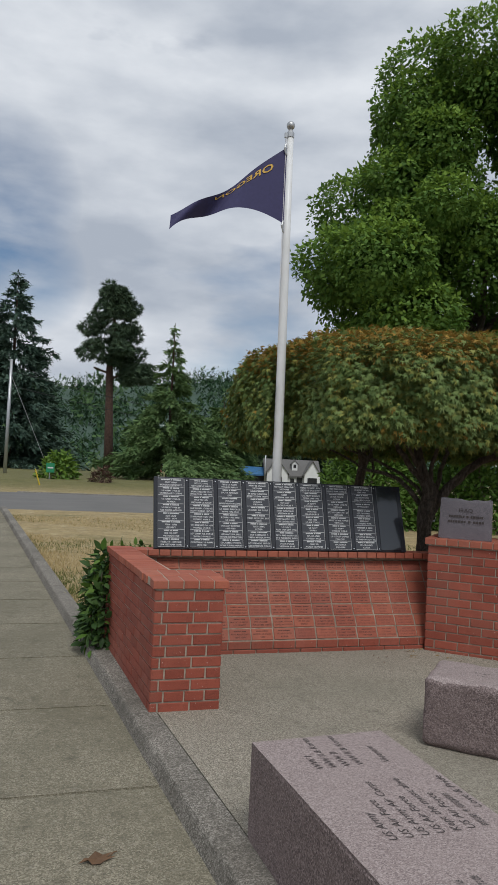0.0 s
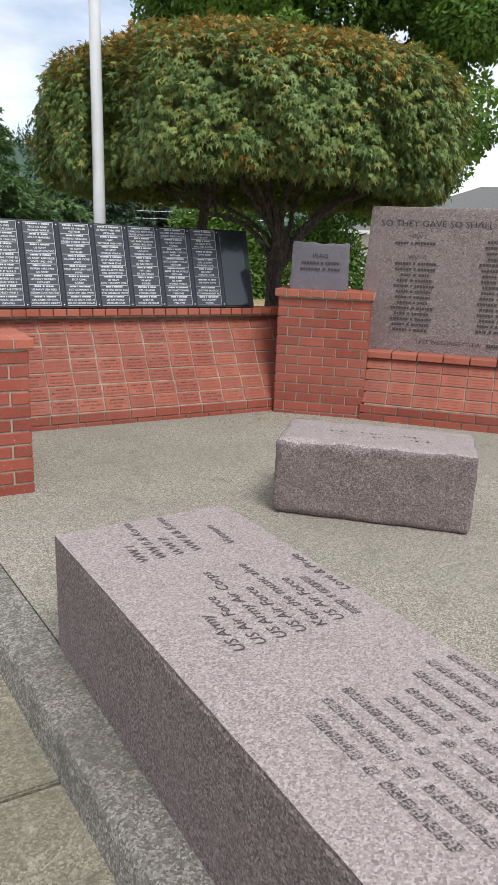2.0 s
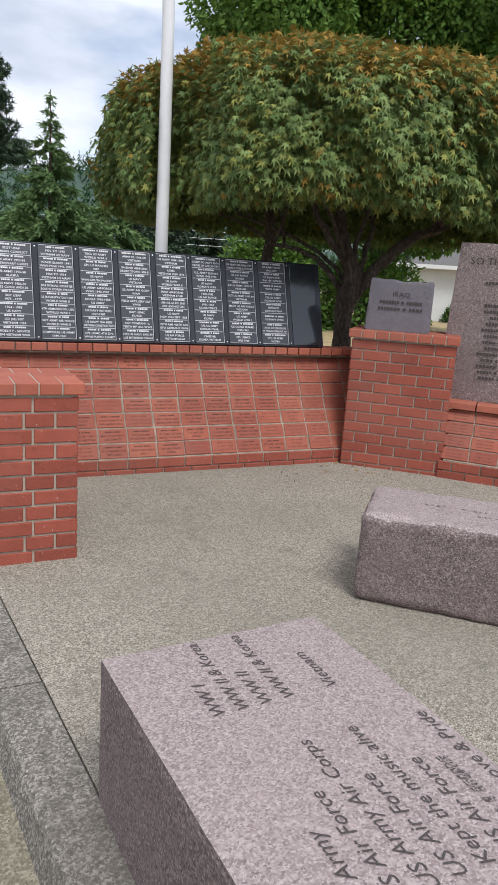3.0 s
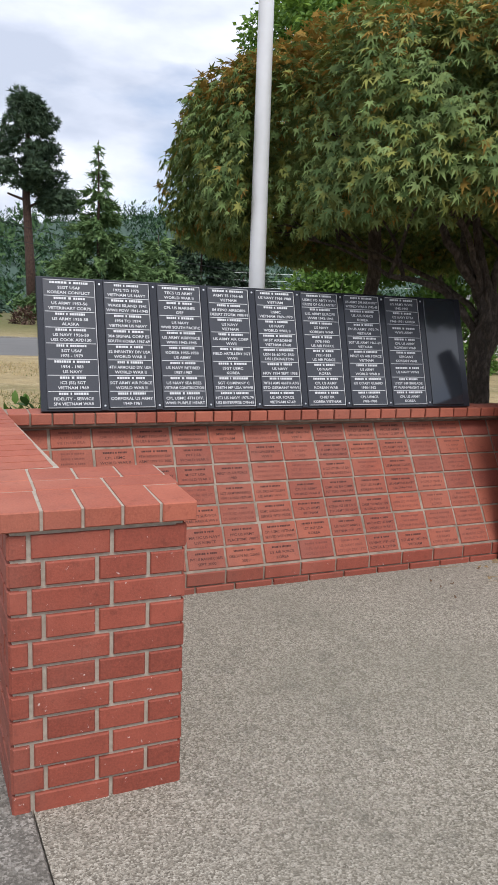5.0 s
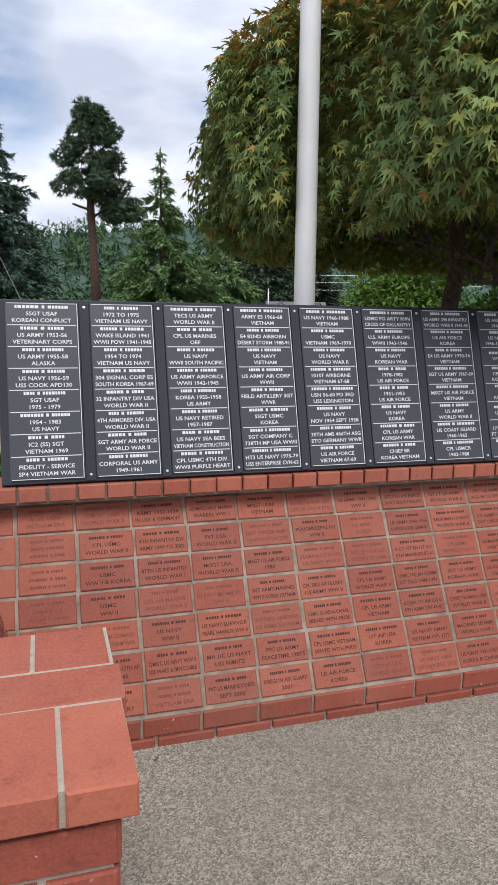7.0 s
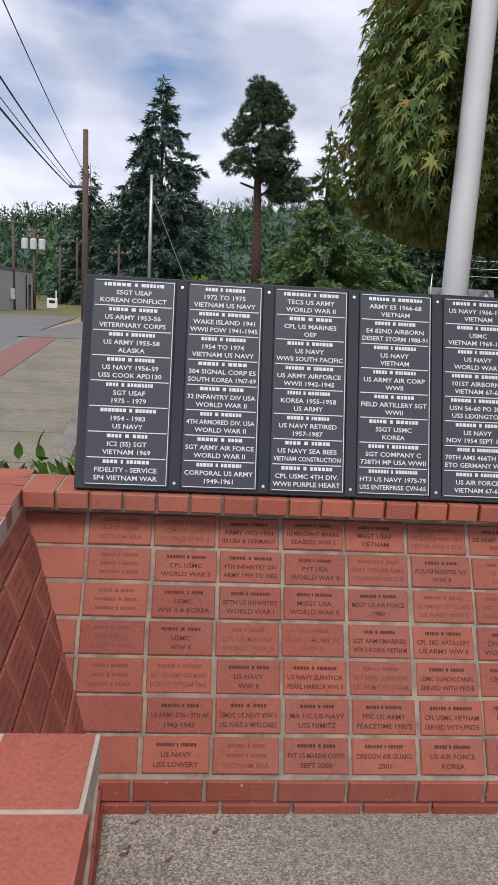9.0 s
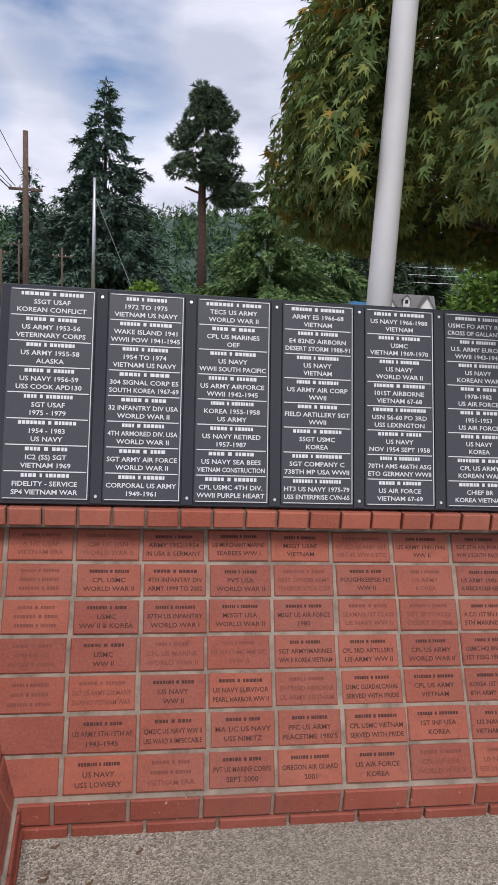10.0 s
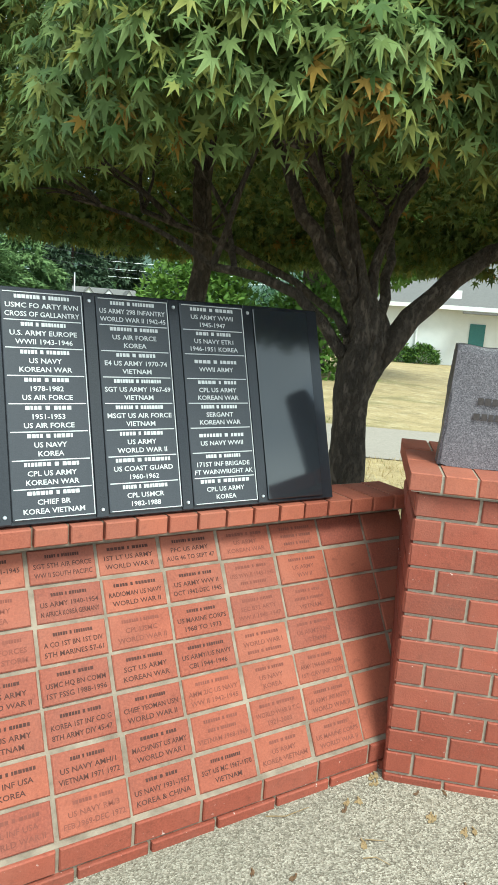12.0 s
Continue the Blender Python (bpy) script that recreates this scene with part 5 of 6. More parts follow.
xs = [-700 + i * 40 for i in range(46)]
ys = [125 + i * 16 for i in range(26)]
rows = [[bm.verts.new((x, y, hill_z(x, y))) for x in xs] for y in ys]
for r0, r1 in zip(rows, rows[1:]):
    for i in range(len(xs) - 1):
        bm.faces.new((r0[i], r0[i + 1], r1[i + 1], r1[i]))
tagged(part("backdrop_hill", bm, M_SOIL, smooth=True), "forested hillside closing the view", "hill", kind="structure")

P, T, N, S, I = [], [], [], [], []
r4 = np.random.default_rng(9)
def scatter(count, y0, y1, power, hlo, hhi, light):
    yy = y0 + (y1 - y0) * r4.uniform(0, 1, count) ** power
    bear = np.radians(r4.uniform(-24, 62, count))
    xx = 1 + yy * np.tan(bear)
    for x, y in zip(xx, yy):
        z = hill_z(x, y) if y > 125 else 0
        h = r4.uniform(hlo, hhi)
        decid = r4.uniform() < light
        if decid:
            m = 16
            d = unit(r4.normal(0, 1, (m, 3)))
            P.append(np.array([x, y, z + h * 0.42]) + d * h * [0.34, 0.34, 0.40])
            T.append(d + r4.normal(0, 0.5, (m, 3)))
            N.append(d + [0, 0, 0.6])
            S.append(np.full(m, h * 0.42))
            I.append(np.full(m, 1))
        else:
            m = 20
            f = np.sqrt(r4.uniform(0, 1, m))
            a = r4.uniform(0, 2 * np.pi, m)
            d = np.stack([np.cos(a), np.sin(a), 0 * a], -1)
            P.append(np.array([x, y, z]) + d * (f * h * 0.08)[:, None] + np.array([0, 0, 1]) * (h * (1 - 0.95 * f))[:, None])
            T.append(d * 1.0 + [0, 0, -0.75])
            N.append(d + [0, 0, 1.0])
            S.append(h * (0.12 + 0.17 * f))
            I.append(np.full(m, 0))


scatter(3900, 150, 436, 0.75, 5.5, 11.5, 0.12)
scatter(420, 112, 150, 1.0, 4, 8, 0.35)
forest = leaf_cloud("forest", np.concatenate(P), np.concatenate(T), np.concatenate(N), np.concatenate(S), SPRAY, [M_FARTREE, M_FARLIGHT], np.concatenate(I))
tagged(forest, "dense mixed forest covering the hills", "forest", kind="stuff")


# ---- lettering ----
GLYPHS = {}


def prepare_text(strings, weight=0.014, mark=""):
    """Flat triangle meshes of all the words, by the built-in font."""
    made = []
    for s in strings:
        if mark + s in GLYPHS:
            continue
        GLYPHS[mark + s] = None
        cu = bpy.data.curves.new("words", "FONT")
        cu.body, cu.resolution_u, cu.align_x, cu.offset = s, 2, "CENTER", weight
        ob = bpy.data.objects.new("words", cu)
        scene.collection.objects.link(ob)
        made.append((s, ob, cu))
    dg = bpy.context.evaluated_depsgraph_get()
    dg.update()
    for s, ob, cu in made:
        me = ob.evaluated_get(dg).to_mesh()
        me.calc_loop_triangles()
        v = np.array([p.co[:] for p in me.vertices]).reshape(-1, 3)
        f = np.array([t.vertices[:] for t in me.loop_triangles]).reshape(-1, 3)
        GLYPHS[mark + s] = (v, f)
    for s, ob, cu in made:
        bpy.data.objects.remove(ob)
        bpy.data.curves.remove(cu)


CAP_H = 0.70


def name_bars(width, seed):
    """A person's name as plain letter-sized bars in words, 1 high, of the given width."""
    r = random.Random(seed)
    words = [r.choice((4, 5, 5, 6, 7)), 1, r.choice((4, 5, 6, 6, 7, 8))]
    gap, space = 0.11, 0.46
    cells = [[r.uniform(0.28, 0.52) for _ in range(n)] for n in words]
    total = sum(sum(c) + gap * (len(c) - 1) for c in cells) + space * (len(cells) - 1)
    k = min(width / total, 1.25)
    x, V, F = -total * k / 2, [], []
    for c in cells:
        for w in c:
            n = len(V)
            V += [(x, 0.08, 0), (x + w * k, 0.08, 0), (x + w * k, 0.62, 0), (x, 0.62, 0)]
            F += [(n, n + 1, n + 2), (n, n + 2, n + 3)]
            x += (w + gap) * k
        x += (space - gap) * k
    return np.array(V, float), np.array(F, int)


class Writing:
    """Collects lines on a plane: x to the right, z up, -y towards the reader."""

    def __init__(self):
        self.v, self.f, self.n, self.mark = [], [], 0, ""

    def add(self, v, f, x, z, sx, sz, y=0.0, slant=0.0):
        p = np.stack([x + v[:, 0] * sx + v[:, 1] * sz * slant, np.full(len(v), y), z + v[:, 1] * sz], -1)
        self.v.append(p)
        self.f.append(f + self.n)
        self.n += len(v)

    def line(self, s, x, z, cap, most, y=0.0, slant=0.0, seed=0, fill=0.0, left=False):
        """A line centred on x with its foot on z; '#' is a name."""
        sz = cap / CAP_H
        if s.startswith("#"):
            w = most * (fill or random.Random(seed).uniform(0.62, 0.9))
            v, f = name_bars(w / sz, seed)
            self.add(v, f, x, z, sz, sz, y, slant)
            return
        v, f = GLYPHS.get(self.mark + s) or GLYPHS[s]
        w = v[:, 0].max() - v[:, 0].min()
        sx = min(sz * 1.12, most / w)
        self.add(v, f, x - (v[:, 0].min() if left else (v[:, 0].max() + v[:, 0].min()) / 2) * sx, z, sx, sz, y, slant)

    def mesh(self, m):
        v, f = np.concatenate(self.v), np.concatenate(self.f)
        r = np.array(m.to_3x3())
        v = v @ r.T + np.array(m.translation)
        me = bpy.data.meshes.new("lettering")
        me.from_pydata(v.tolist(), [], f.tolist())
        return me


INSCRIPTIONS = {}


def granite_line(parent, m, *args, **kw):
    """Adds a line to the cut lettering of a stone."""
    if args[0].startswith("#"):
        mat = M_CUTG if parent in (iraq, big) else M_CUTG_BAR
    else:
        mat = M_CUTG if parent == bench_a else M_CUTD
    key = (parent.name, mat.name)
    if key not in INSCRIPTIONS:
        INSCRIPTIONS[key] = (parent, mat, m, Writing())
    wr = INSCRIPTIONS[key][3]
    wr.mark = "" if args[0].startswith("#") else "thin "
    wr.line(*args, **kw)


PANEL_TEXT = [
    "#|SSGT USAF|KOREAN CONFLICT/#|US ARMY 1953-56|VETERINARY CORPS/#|US ARMY 1955-58|ALASKA/#|US NAVY 1956-59|USS COOK APD130/#|SGT USAF|1975 - 1979/#|1954 - 1983|US NAVY/#|IC2 (SS) SGT|VIETNAM 1969/#|FIDELITY - SERVICE|SP4 VIETNAM WAR",
    "#|1972 TO 1975|VIETNAM US NAVY/#|WAKE ISLAND 1941|WWII POW 1941-1945/#|1954 TO 1974|VIETNAM US NAVY/#|304 SIGNAL CORP E5|SOUTH KOREA 1967-69/#|32 INFANTRY DIV USA|WORLD WAR II/#|4TH ARMORED DIV. USA|WORLD WAR II/#|SGT ARMY AIR FORCE|WORLD WAR II/#|CORPORAL US ARMY|1949-1961",
    "#|TEC5 US ARMY|WORLD WAR II/#|CPL US MARINES|OEF/#|US NAVY|WWII SOUTH PACIFIC/#|US ARMY AIRFORCE|WWII 1942-1945/#|KOREA 1955-1958|US ARMY/#|US NAVY RETIRED|1957-1987/#|US NAVY SEA BEES|VIETNAM CONSTRUCTION/#|CPL USMC 4TH DIV.|WWII PURPLE HEART",
    "#|ARMY E5 1966-68|VIETNAM/#|E4 82ND AIRBORN|DESERT STORM 1988-91/#|US NAVY|VIETNAM/#|US ARMY AIR CORP|WWII/#|FIELD ARTILLERY SGT|WWII/#|SSGT USMC|KOREA/#|SGT COMPANY C|738TH MP USA WWII/#|HT3 US NAVY 1975-79|USS ENTERPRISE CVN-65",
    "#|US NAVY 1966-1988|VIETNAM/#|USMC|VIETNAM 1969-1970/#|US NAVY|WORLD WAR II/#|101ST AIRBORNE|VIETNAM 67-68/#|USN 56-60 PO 3RD|USS LEXINGTON/#|US NAVY|NOV 1954 SEPT 1958/#|70TH AMS 466TH ASG|ETO GERMANY WWII/#|US AIR FORCE|VIETNAM 67-69",
    "#|USMC FO ARTY RVN|CROSS OF GALLANTRY/#|U.S. ARMY EUROPE|WWII 1943-1946/#|US NAVY|KOREAN WAR/#|1978-1982|US AIR FORCE/#|1951-1953|US AIR FORCE/#|US NAVY|KOREA/#|CPL US ARMY|KOREAN WAR/#|CHIEF BR|KOREA VIETNAM",
    "#|US ARMY 298 INFANTRY|WORLD WAR II 1942-45/#|US AIR FORCE|KOREA/#|E4 US ARMY 1970-74|VIETNAM/#|SGT US ARMY 1967-69|VIETNAM/#|MSGT US AIR FORCE|VIETNAM/#|US ARMY|WORLD WAR II/#|US COAST GUARD|1960-1962/#|CPL USMCR|1982-1988",
    "#|US ARMY WWII|1945-1947/#|US NAVY ETR1|1946-1951 KOREA/#|WWII ARMY/#|CPL US ARMY|KOREAN WAR/#|SERGANT|KOREAN WAR/#|US NAVY WWII/#|171ST INF BRIGADE|FT WAINWRIGHT AK/#|CPL US ARMY|KOREA",
]
BRICK_TEXT = {
    -1: "A 1/C USAF|VIETNAM ERA/#|#/#|#/#|#/#|#//",
    0: "QM 1/C USN|WORLD WAR II/CPL USMC|WORLD WAR II/USMC|WW II & KOREA/USMC|WW II/SGT US ARMY GERMANY|DURING VIETNAM WAR/US ARMY 5TH-13TH AF|1943-1945/US NAVY|USS LOWERY",
    1: "ARMY 1952-1954|IN USA & GERMANY/4TH INFANTRY DIV|ARMY 1999 TO 2002/87TH US INFANTRY|WORLD WAR I/CPL US MARINE|WORLD WAR II/US NAVY|WW II/QM2/C US NAVY WW II|USS WARD & IMPECCABLE/#|VIETNAM ERA",
    2: "US MERCHANT MARINE|SEABEES WW I/PVT USA|WORLD WAR II/M/SGT USA|WORLD WAR II/US NAVY MOMM 2/C|WW II/US NAVY SURVIVOR|PEARL HARBOR WW II/MA 1/C US NAVY|USS NIMITZ/PVT US MARINE CORPS|SEPT 2000",
    3: "MSGT USAF|VIETNAM/FIRST OFFICER ARMY|TRANSPORTATION CORP/MSGT US AIR FORCE|1980/SGT ARMY/MARINES|WW II KOREA VIETNAM/SP/4 82ND AIRBORNE|US ARMY VIETNAM/PFC US ARMY|PEACETIME 1980'S/OREGON AIR GUARD|2001",
    4: "1ST SGT US ARMY ART|1937-45 WW II ETO/POUGHKEEPSIE NY|WW II/SEAMAN 1ST CLASS|US NAVY WW II/CPL 3RD ARTILLERY|US ARMY WW II/USMC GUADALCANAL|SERVED WITH PRIDE/CPL USMC VIETNAM|SERVED WITH PRIDE/US AIR FORCE|KOREA",
    5: "US ARMY 1941-1945|WW II/US ARMY|KOREA/SGT SP FORCES|DESERT STORM/CPL US ARMY|WORLD WAR II/CPL US ARMY|VIETNAM/1ST INF USA|KOREA/CPL INF USA|WORLD WAR II",
    6: "SGT 5TH AIR FORCE|WW II SOUTH PACIFIC/US ARMY 1940-1954|N AFRICA KOREA GERMANY/A CO 1ST BN 1ST DIV|5TH MARINES 57-61/USMC HQ BN COMM|1ST FSSG 1988-1996/KOREA 1ST INF CO G|8TH ARMY DIV 45-47/US NAVY AMH/1|VIETNAM 1971 1972/US NAVY RM/3|FEB 1969-DEC 1972",
    7: "1ST LT US ARMY|WORLD WAR II/RADIOMAN US NAVY|WORLD WAR II/CPL USMC|WORLD WAR II/SGT US ARMY|KOREAN WAR/CHIEF YEOMAN USN|WORLD WAR II/MACHINIST US ARMY|WORLD WAR I/US NAVY 1931-1957|KOREA & CHINA",
    8: "PFC US ARMY|AUG 46 TO SEPT 47/US ARMY WW II|OCT 1942-DEC 1945/US MARINE CORPS|1968 TO 1973/US ARMY/US NAVY|CBI 1944-1946/AMM 2/C US NAVY|WW II 1942-1945/#|VIETNAM 1968-1969/SGT US MC 1967-1970|VIETNAM",
    9: "US ARMY|KOREAN WAR/USS WW II 1943-1945|#/SEC 832 ARTY|WW II 1945-1947/WORLD WAR I|#/US NAVY|KOREA/WORLD WAR II T.C.|1921-2003/US ARMY|KOREA VIETNAM",
    10: "#|#/US ARMY|WW II/#|VIETNAM/US ARMY 1962|VIETNAM/ARMY 1964-68 VIETNAM|1ST CAV INF 12TH/US ARMY INFANTRY|WORLD WAR II/US MARINE CORPS|WORLD WAR II",
}


def split_entries(s):
    """A stroke that follows a second line ends an entry; strokes in a first line belong to its words."""
    entries, cur = [], ""
    for ch in s:
        if ch == "/" and "|" in cur:
            entries.append(cur)
            cur = ""
        else:
            cur += ch
    entries.append(cur)
    return [e.split("|") if "|" in e else [] for e in entries]


GRANITE_LINES = [("US Army", "WW I"), ("US Air Force", "WW II & Korea"), ("US Army Air Corps", "WW II"), ("US Air Force", "WW II & Korea"), ("Kept the music alive", ""), ("US Air Force", "Vietnam"), ("#", ""), ("Love & Pride", "")]
words = set()
for t in PANEL_TEXT:
    words |= {w for e in t.split("/") for w in e.split("|")}
BRICK_LINES = {c: split_entries(t) for c, t in BRICK_TEXT.items()}
for rows in BRICK_LINES.values():
    words |= {w for e in rows for w in e}
words |= {w for e in GRANITE_LINES for w in e} | {"SO THEY GAVE SO SHALL", "WW I", "WW II", "\"LEST WE FORGET\" VFW", "IRAQ", "OREGON"}
prepare_text(sorted(w for w in words if w and not w.startswith("#")))
thin = {w for e in GRANITE_LINES for w in e} | {"SO THEY GAVE SO SHALL", "WW I", "WW II", "\"LEST WE FORGET\" VFW", "IRAQ"}
prepare_text(sorted(w for w in thin if w and not w.startswith("#")), -0.004, "thin ")

# white lettering and rules on the slate panels
for i, text in enumerate(PANEL_TEXT):
    x0, x1, z0, z1, panel = PANELS[i]
    wr = Writing()
    entries = text.split("/")
    step = (z1 - z0 - 0.012) / len(entries)
    mid, wide = (x0 + x1) / 2 - 0.002, x1 - x0 - 0.022
    for j, e in enumerate(entries):
        top_z = z1 - 0.006 - j * step
        lines = e.split("|")
        cap = 0.0145
        pitch = step * 0.94 / 3
        pad = (step - 0.004 - pitch * len(lines)) / 2
        for k2, s in enumerate(lines):
            wr.line(s, mid, top_z - pad - k2 * pitch - cap - 0.004, cap, wide if k2 else wide * 0.94, -0.0068, 0.0, i * 31 + j * 7 + k2)
        if j:
            v = np.array([(-1, 0, 0), (1, 0, 0), (1, 1, 0), (-1, 1, 0)], float)
            wr.add(v, np.array([(0, 1, 2), (0, 2, 3)]), mid, top_z - 0.0012, wide / 2 + 0.003, 0.0030, -0.0068)
    link_mesh("lettering", wr.mesh(SLAB_M), M_WHITE, panel, "white painted lettering")

# cut lettering on the bricks
k = Mat("faint_lettering_brick", 0.9)
k.color(k.mix(k.noise(26, 3), (0.11, 0.036, 0.026), (0.24, 0.075, 0.052)))
M_CUT_FAINT = k.m
r5 = random.Random(21)
for c, rows in BRICK_LINES.items():
    for r in range(min(7, len(rows))):
        brick = FACE_BRICKS.get((r, c))
        if brick is None or not rows[r]:
            continue
        wr = Writing()
        w = COL - 0.011
        lines = ["#"] + rows[r]
        for k2, s in enumerate(lines):
            wr.line(s, w / 2, 0.072 - k2 * 0.027 + (0.001 if s == "#" else 0), 0.0125 if s == "#" else 0.0140, w - (0.045 if s == "#" else 0.026), -0.0006, 0.0, c * 17 + r * 5 + k2)
        faint = c <= -1 or c >= 9 or r5.random() < 0.22
        link_mesh("lettering", wr.mesh(Matrix()), M_CUT_FAINT if faint else M_CUT, brick)
for (r, c), brick in list(WING_BRICKS.items()) + list(EAST_BRICKS.items()):
    if brick.parent == wall_east and c > 7:
        continue
    wr = Writing()
    for k2 in range(3):
        wr.line("#", 0.0995, 0.070 - k2 * 0.026, 0.0105, 0.17, -0.0006, 0.0, c * 13 + r * 3 + k2)
    link_mesh("lettering", wr.mesh(Matrix()), M_CUT_FAINT, brick)

# granite inscriptions
granite_line(iraq, Matrix(), "IRAQ", 0.26, 0.262, 0.036, 0.2, -0.006)
granite_line(iraq, Matrix(), "#", 0.26, 0.205, 0.028, 0.32, -0.006, 0, 5, 1.0)
granite_line(iraq, Matrix(), "#", 0.26, 0.155, 0.028, 0.37, -0.006, 0, 6, 1.0)
granite_line(big, Matrix(), "SO THEY GAVE SO SHALL", 0.135, 1.048, 0.050, 1.24, -0.008, left=True)
granite_line(big, Matrix(), "WW I", 0.445, 0.952, 0.034, 0.3, -0.008)
granite_line(big, Matrix(), "#", 0.43, 0.900, 0.026, 0.33, -0.008, 0, 3, 1.0)
granite_line(big, Matrix(), "WW II", 0.455, 0.782, 0.034, 0.3, -0.008)
for i in range(13):
    granite_line(big, Matrix(), "#", 0.45, 0.732 - i * 0.0465, 0.027, 0.46, -0.008, 0, 40 + i)
granite_line(big, Matrix(), "WW II", 1.18, 0.975, 0.034, 0.3, -0.008)
for i in range(17):
    granite_line(big, Matrix(), "#", 1.16, 0.925 - i * 0.0455, 0.027, 0.46, -0.008, 0, 70 + i)
granite_line(big, Matrix(), "\"LEST WE FORGET\" VFW", 0.50, 0.078, 0.033, 0.56, -0.008, left=True)
granite_line(big, Matrix(), "#", 1.25, 0.078, 0.033, 0.30, -0.008, 0, 9, 1.0)
# block lying at the plaza's edge: lines run along it, heads towards the sidewalk
LIE = Matrix((Vector((0, 1, 0)), Vector((0, 0, -1)), Vector((-1, 0, 0)))).transposed().to_4x4()
LIE.translation = (0, 0, 0.4275)
for i, (a, b2) in enumerate(GRANITE_LINES):
    z = -(0.198 + i * 0.0635)
    granite_line(bench_a, LIE, "#", 0.78, z, 0.031, 0.64, -0.0006, 0.25, 300 + i, 0.95)
    if a:
        granite_line(bench_a, LIE, a, 1.27 if i < 6 else 1.40, z, 0.033, 0.42, -0.0006, 0.25, 320 + i, 0.6, left=True)
    if b2:
        granite_line(bench_a, LIE, b2, 1.84, z, 0.033, 0.32, -0.0006, 0.25, 330 + i, left=True)
for parent, mat, m, wr in INSCRIPTIONS.values():
    tagged(link_mesh("inscription", wr.mesh(m), mat, parent, "cut lettering"), kind="stuff")
wr = Writing()
TOP_B = Matrix((Vector((1, 0, 0)), Vector((0, 0, -1)), Vector((0, 1, 0)))).transposed().to_4x4()
TOP_B.translation = (0, 0, 0.4245)
for i in range(2):
    r6 = random.Random(i)
    x = 0.18
    while x < 0.8:
        v = np.array([(0, 0, 0), (1, 0, 0), (1, 1, 0), (0, 1, 0)], float)
        wr.add(v, np.array([(0, 1, 2), (0, 2, 3)]), x, 0.20 + i * 0.07, r6.uniform(0.006, 0.018), 0.018, -0.0006)
        x += r6.uniform(0.022, 0.034)
tagged(link_mesh("inscription", wr.mesh(TOP_B), M_CUTG_BAR, bench_b, "worn cut lettering"), kind="stuff")
# lettering on the blue flag
v, f = GLYPHS["OREGON"]
me = bpy.data.meshes.new("word")
me.from_pydata(v.tolist(), [], f.tolist())
part("lettering", flag_print(me, 0.16, (0.36, 0.76)), M_GOLD, flag, "gold lettering")
bpy.data.meshes.remove(me)


# ---- street furniture and far buildings ----
def utility_pole(at, height, label, arms=((0.94, 1.2),), radius=0.14, mat=M_WOODPOLE):
    ob = tagged(empty("utility_pole", at), label, "utility pole")
    part("pole", tube([(0, 0, -0.4), (0, 0, height * 0.5), (0, 0, height)], [radius, radius * 0.85, radius * 0.7], 10), mat, ob, smooth=True)
    for f, half in arms:
        part("crossarm", box(-half, -0.07, height * f - 0.06, half, 0.05, height * f + 0.06, None, 0.01), mat, ob)
        for x in (-half * 0.9, -half * 0.35, half * 0.35, half * 0.9):
            part("insulator", tube([(x, 0, height * f + 0.05), (x, 0, height * f + 0.12), (x, 0, height * f + 0.2)], [0.03, 0.05, 0.03], 8), M_TRANSF, ob)
    return ob


utility_pole((-3.80, 40.0, -0.45), 8.82, "tall weathered brown wooden utility pole with one crossarm", ((0.713, 0.75),), 0.17)
utility_pole((-2.18, 60.0, -0.7), 10.2, "pale grey wooden utility pole with a guy wire", (), 0.15, M_GALV)
utility_pole((-12.9, 62.5, -1.2), 7.13, "grey wooden utility pole beside the building", ((0.97, 1.0),), 0.13)
tp = utility_pole((-13.25, 71.0, -1.35), 7.22, "wooden utility pole carrying three transformers", ((0.97, 1.1), (0.90, 1.0)), 0.14)
for x in (-0.75, 0.0, 0.75):
    part("transformer", tube([(x, -0.25, 5.42), (x, -0.25, 5.47), (x, -0.25, 6.27), (x, -0.25, 6.37)], [0.22, 0.3, 0.3, 0.2], 12), M_TRANSF, tp)
utility_pole((-16.2, 98.0, -1.5), 7.2, "distant wooden utility pole", ((0.95, 1.2),), 0.15)
utility_pole((-14.4, 100.0, -1.5), 8.6, "distant wooden utility pole with street lamp", ((0.93, 1.4),), 0.15)
utility_pole((-7.0, 82.0, -1.5), 7.0, "distant grey wooden utility pole", ((0.88, 1.0),), 0.13)


def cable(p, q, sag, radius=0.012, n=18):
    p, q = Vector(p), Vector(q)
    pts = [p.lerp(q, i / n) - Vector((0, 0, sag * 4 * (i / n) * (1 - i / n))) for i in range(n + 1)]
    return tube(pts, [radius] * (n + 1), 5)


for i, (dx, z0, z1, sag, rad) in enumerate(((0.1, 6.5, 7.4, 0.55, 0.012), (-0.45, 6.25, 6.3, 0.65, 0.020), (-0.6, 6.2, 5.6, 0.6, 0.012), (-0.72, 6.15, 5.25, 0.55, 0.026))):
    tagged(part("overhead_cable", cable((-3.80 + dx, 39.95, z0 - 0.3), (0.9 + dx * 0.5, -12, z1), sag, rad), M_CABLE), "black overhead cable slung from the utility pole", "cable", "overhead cables")
tagged(part("overhead_cable", cable((-3.8, 40, 5.7), (-7.0, 82, 4.7), 0.6, 0.02), M_CABLE), "black overhead cable slung between utility poles", "cable", "overhead cables")
tagged(part("overhead_cable", cable((-2.18, 60, 8.6), (42, 74, 5.4), 1.2, 0.02), M_CABLE), "thin overhead cable crossing before the trees", "cable", "overhead cables")
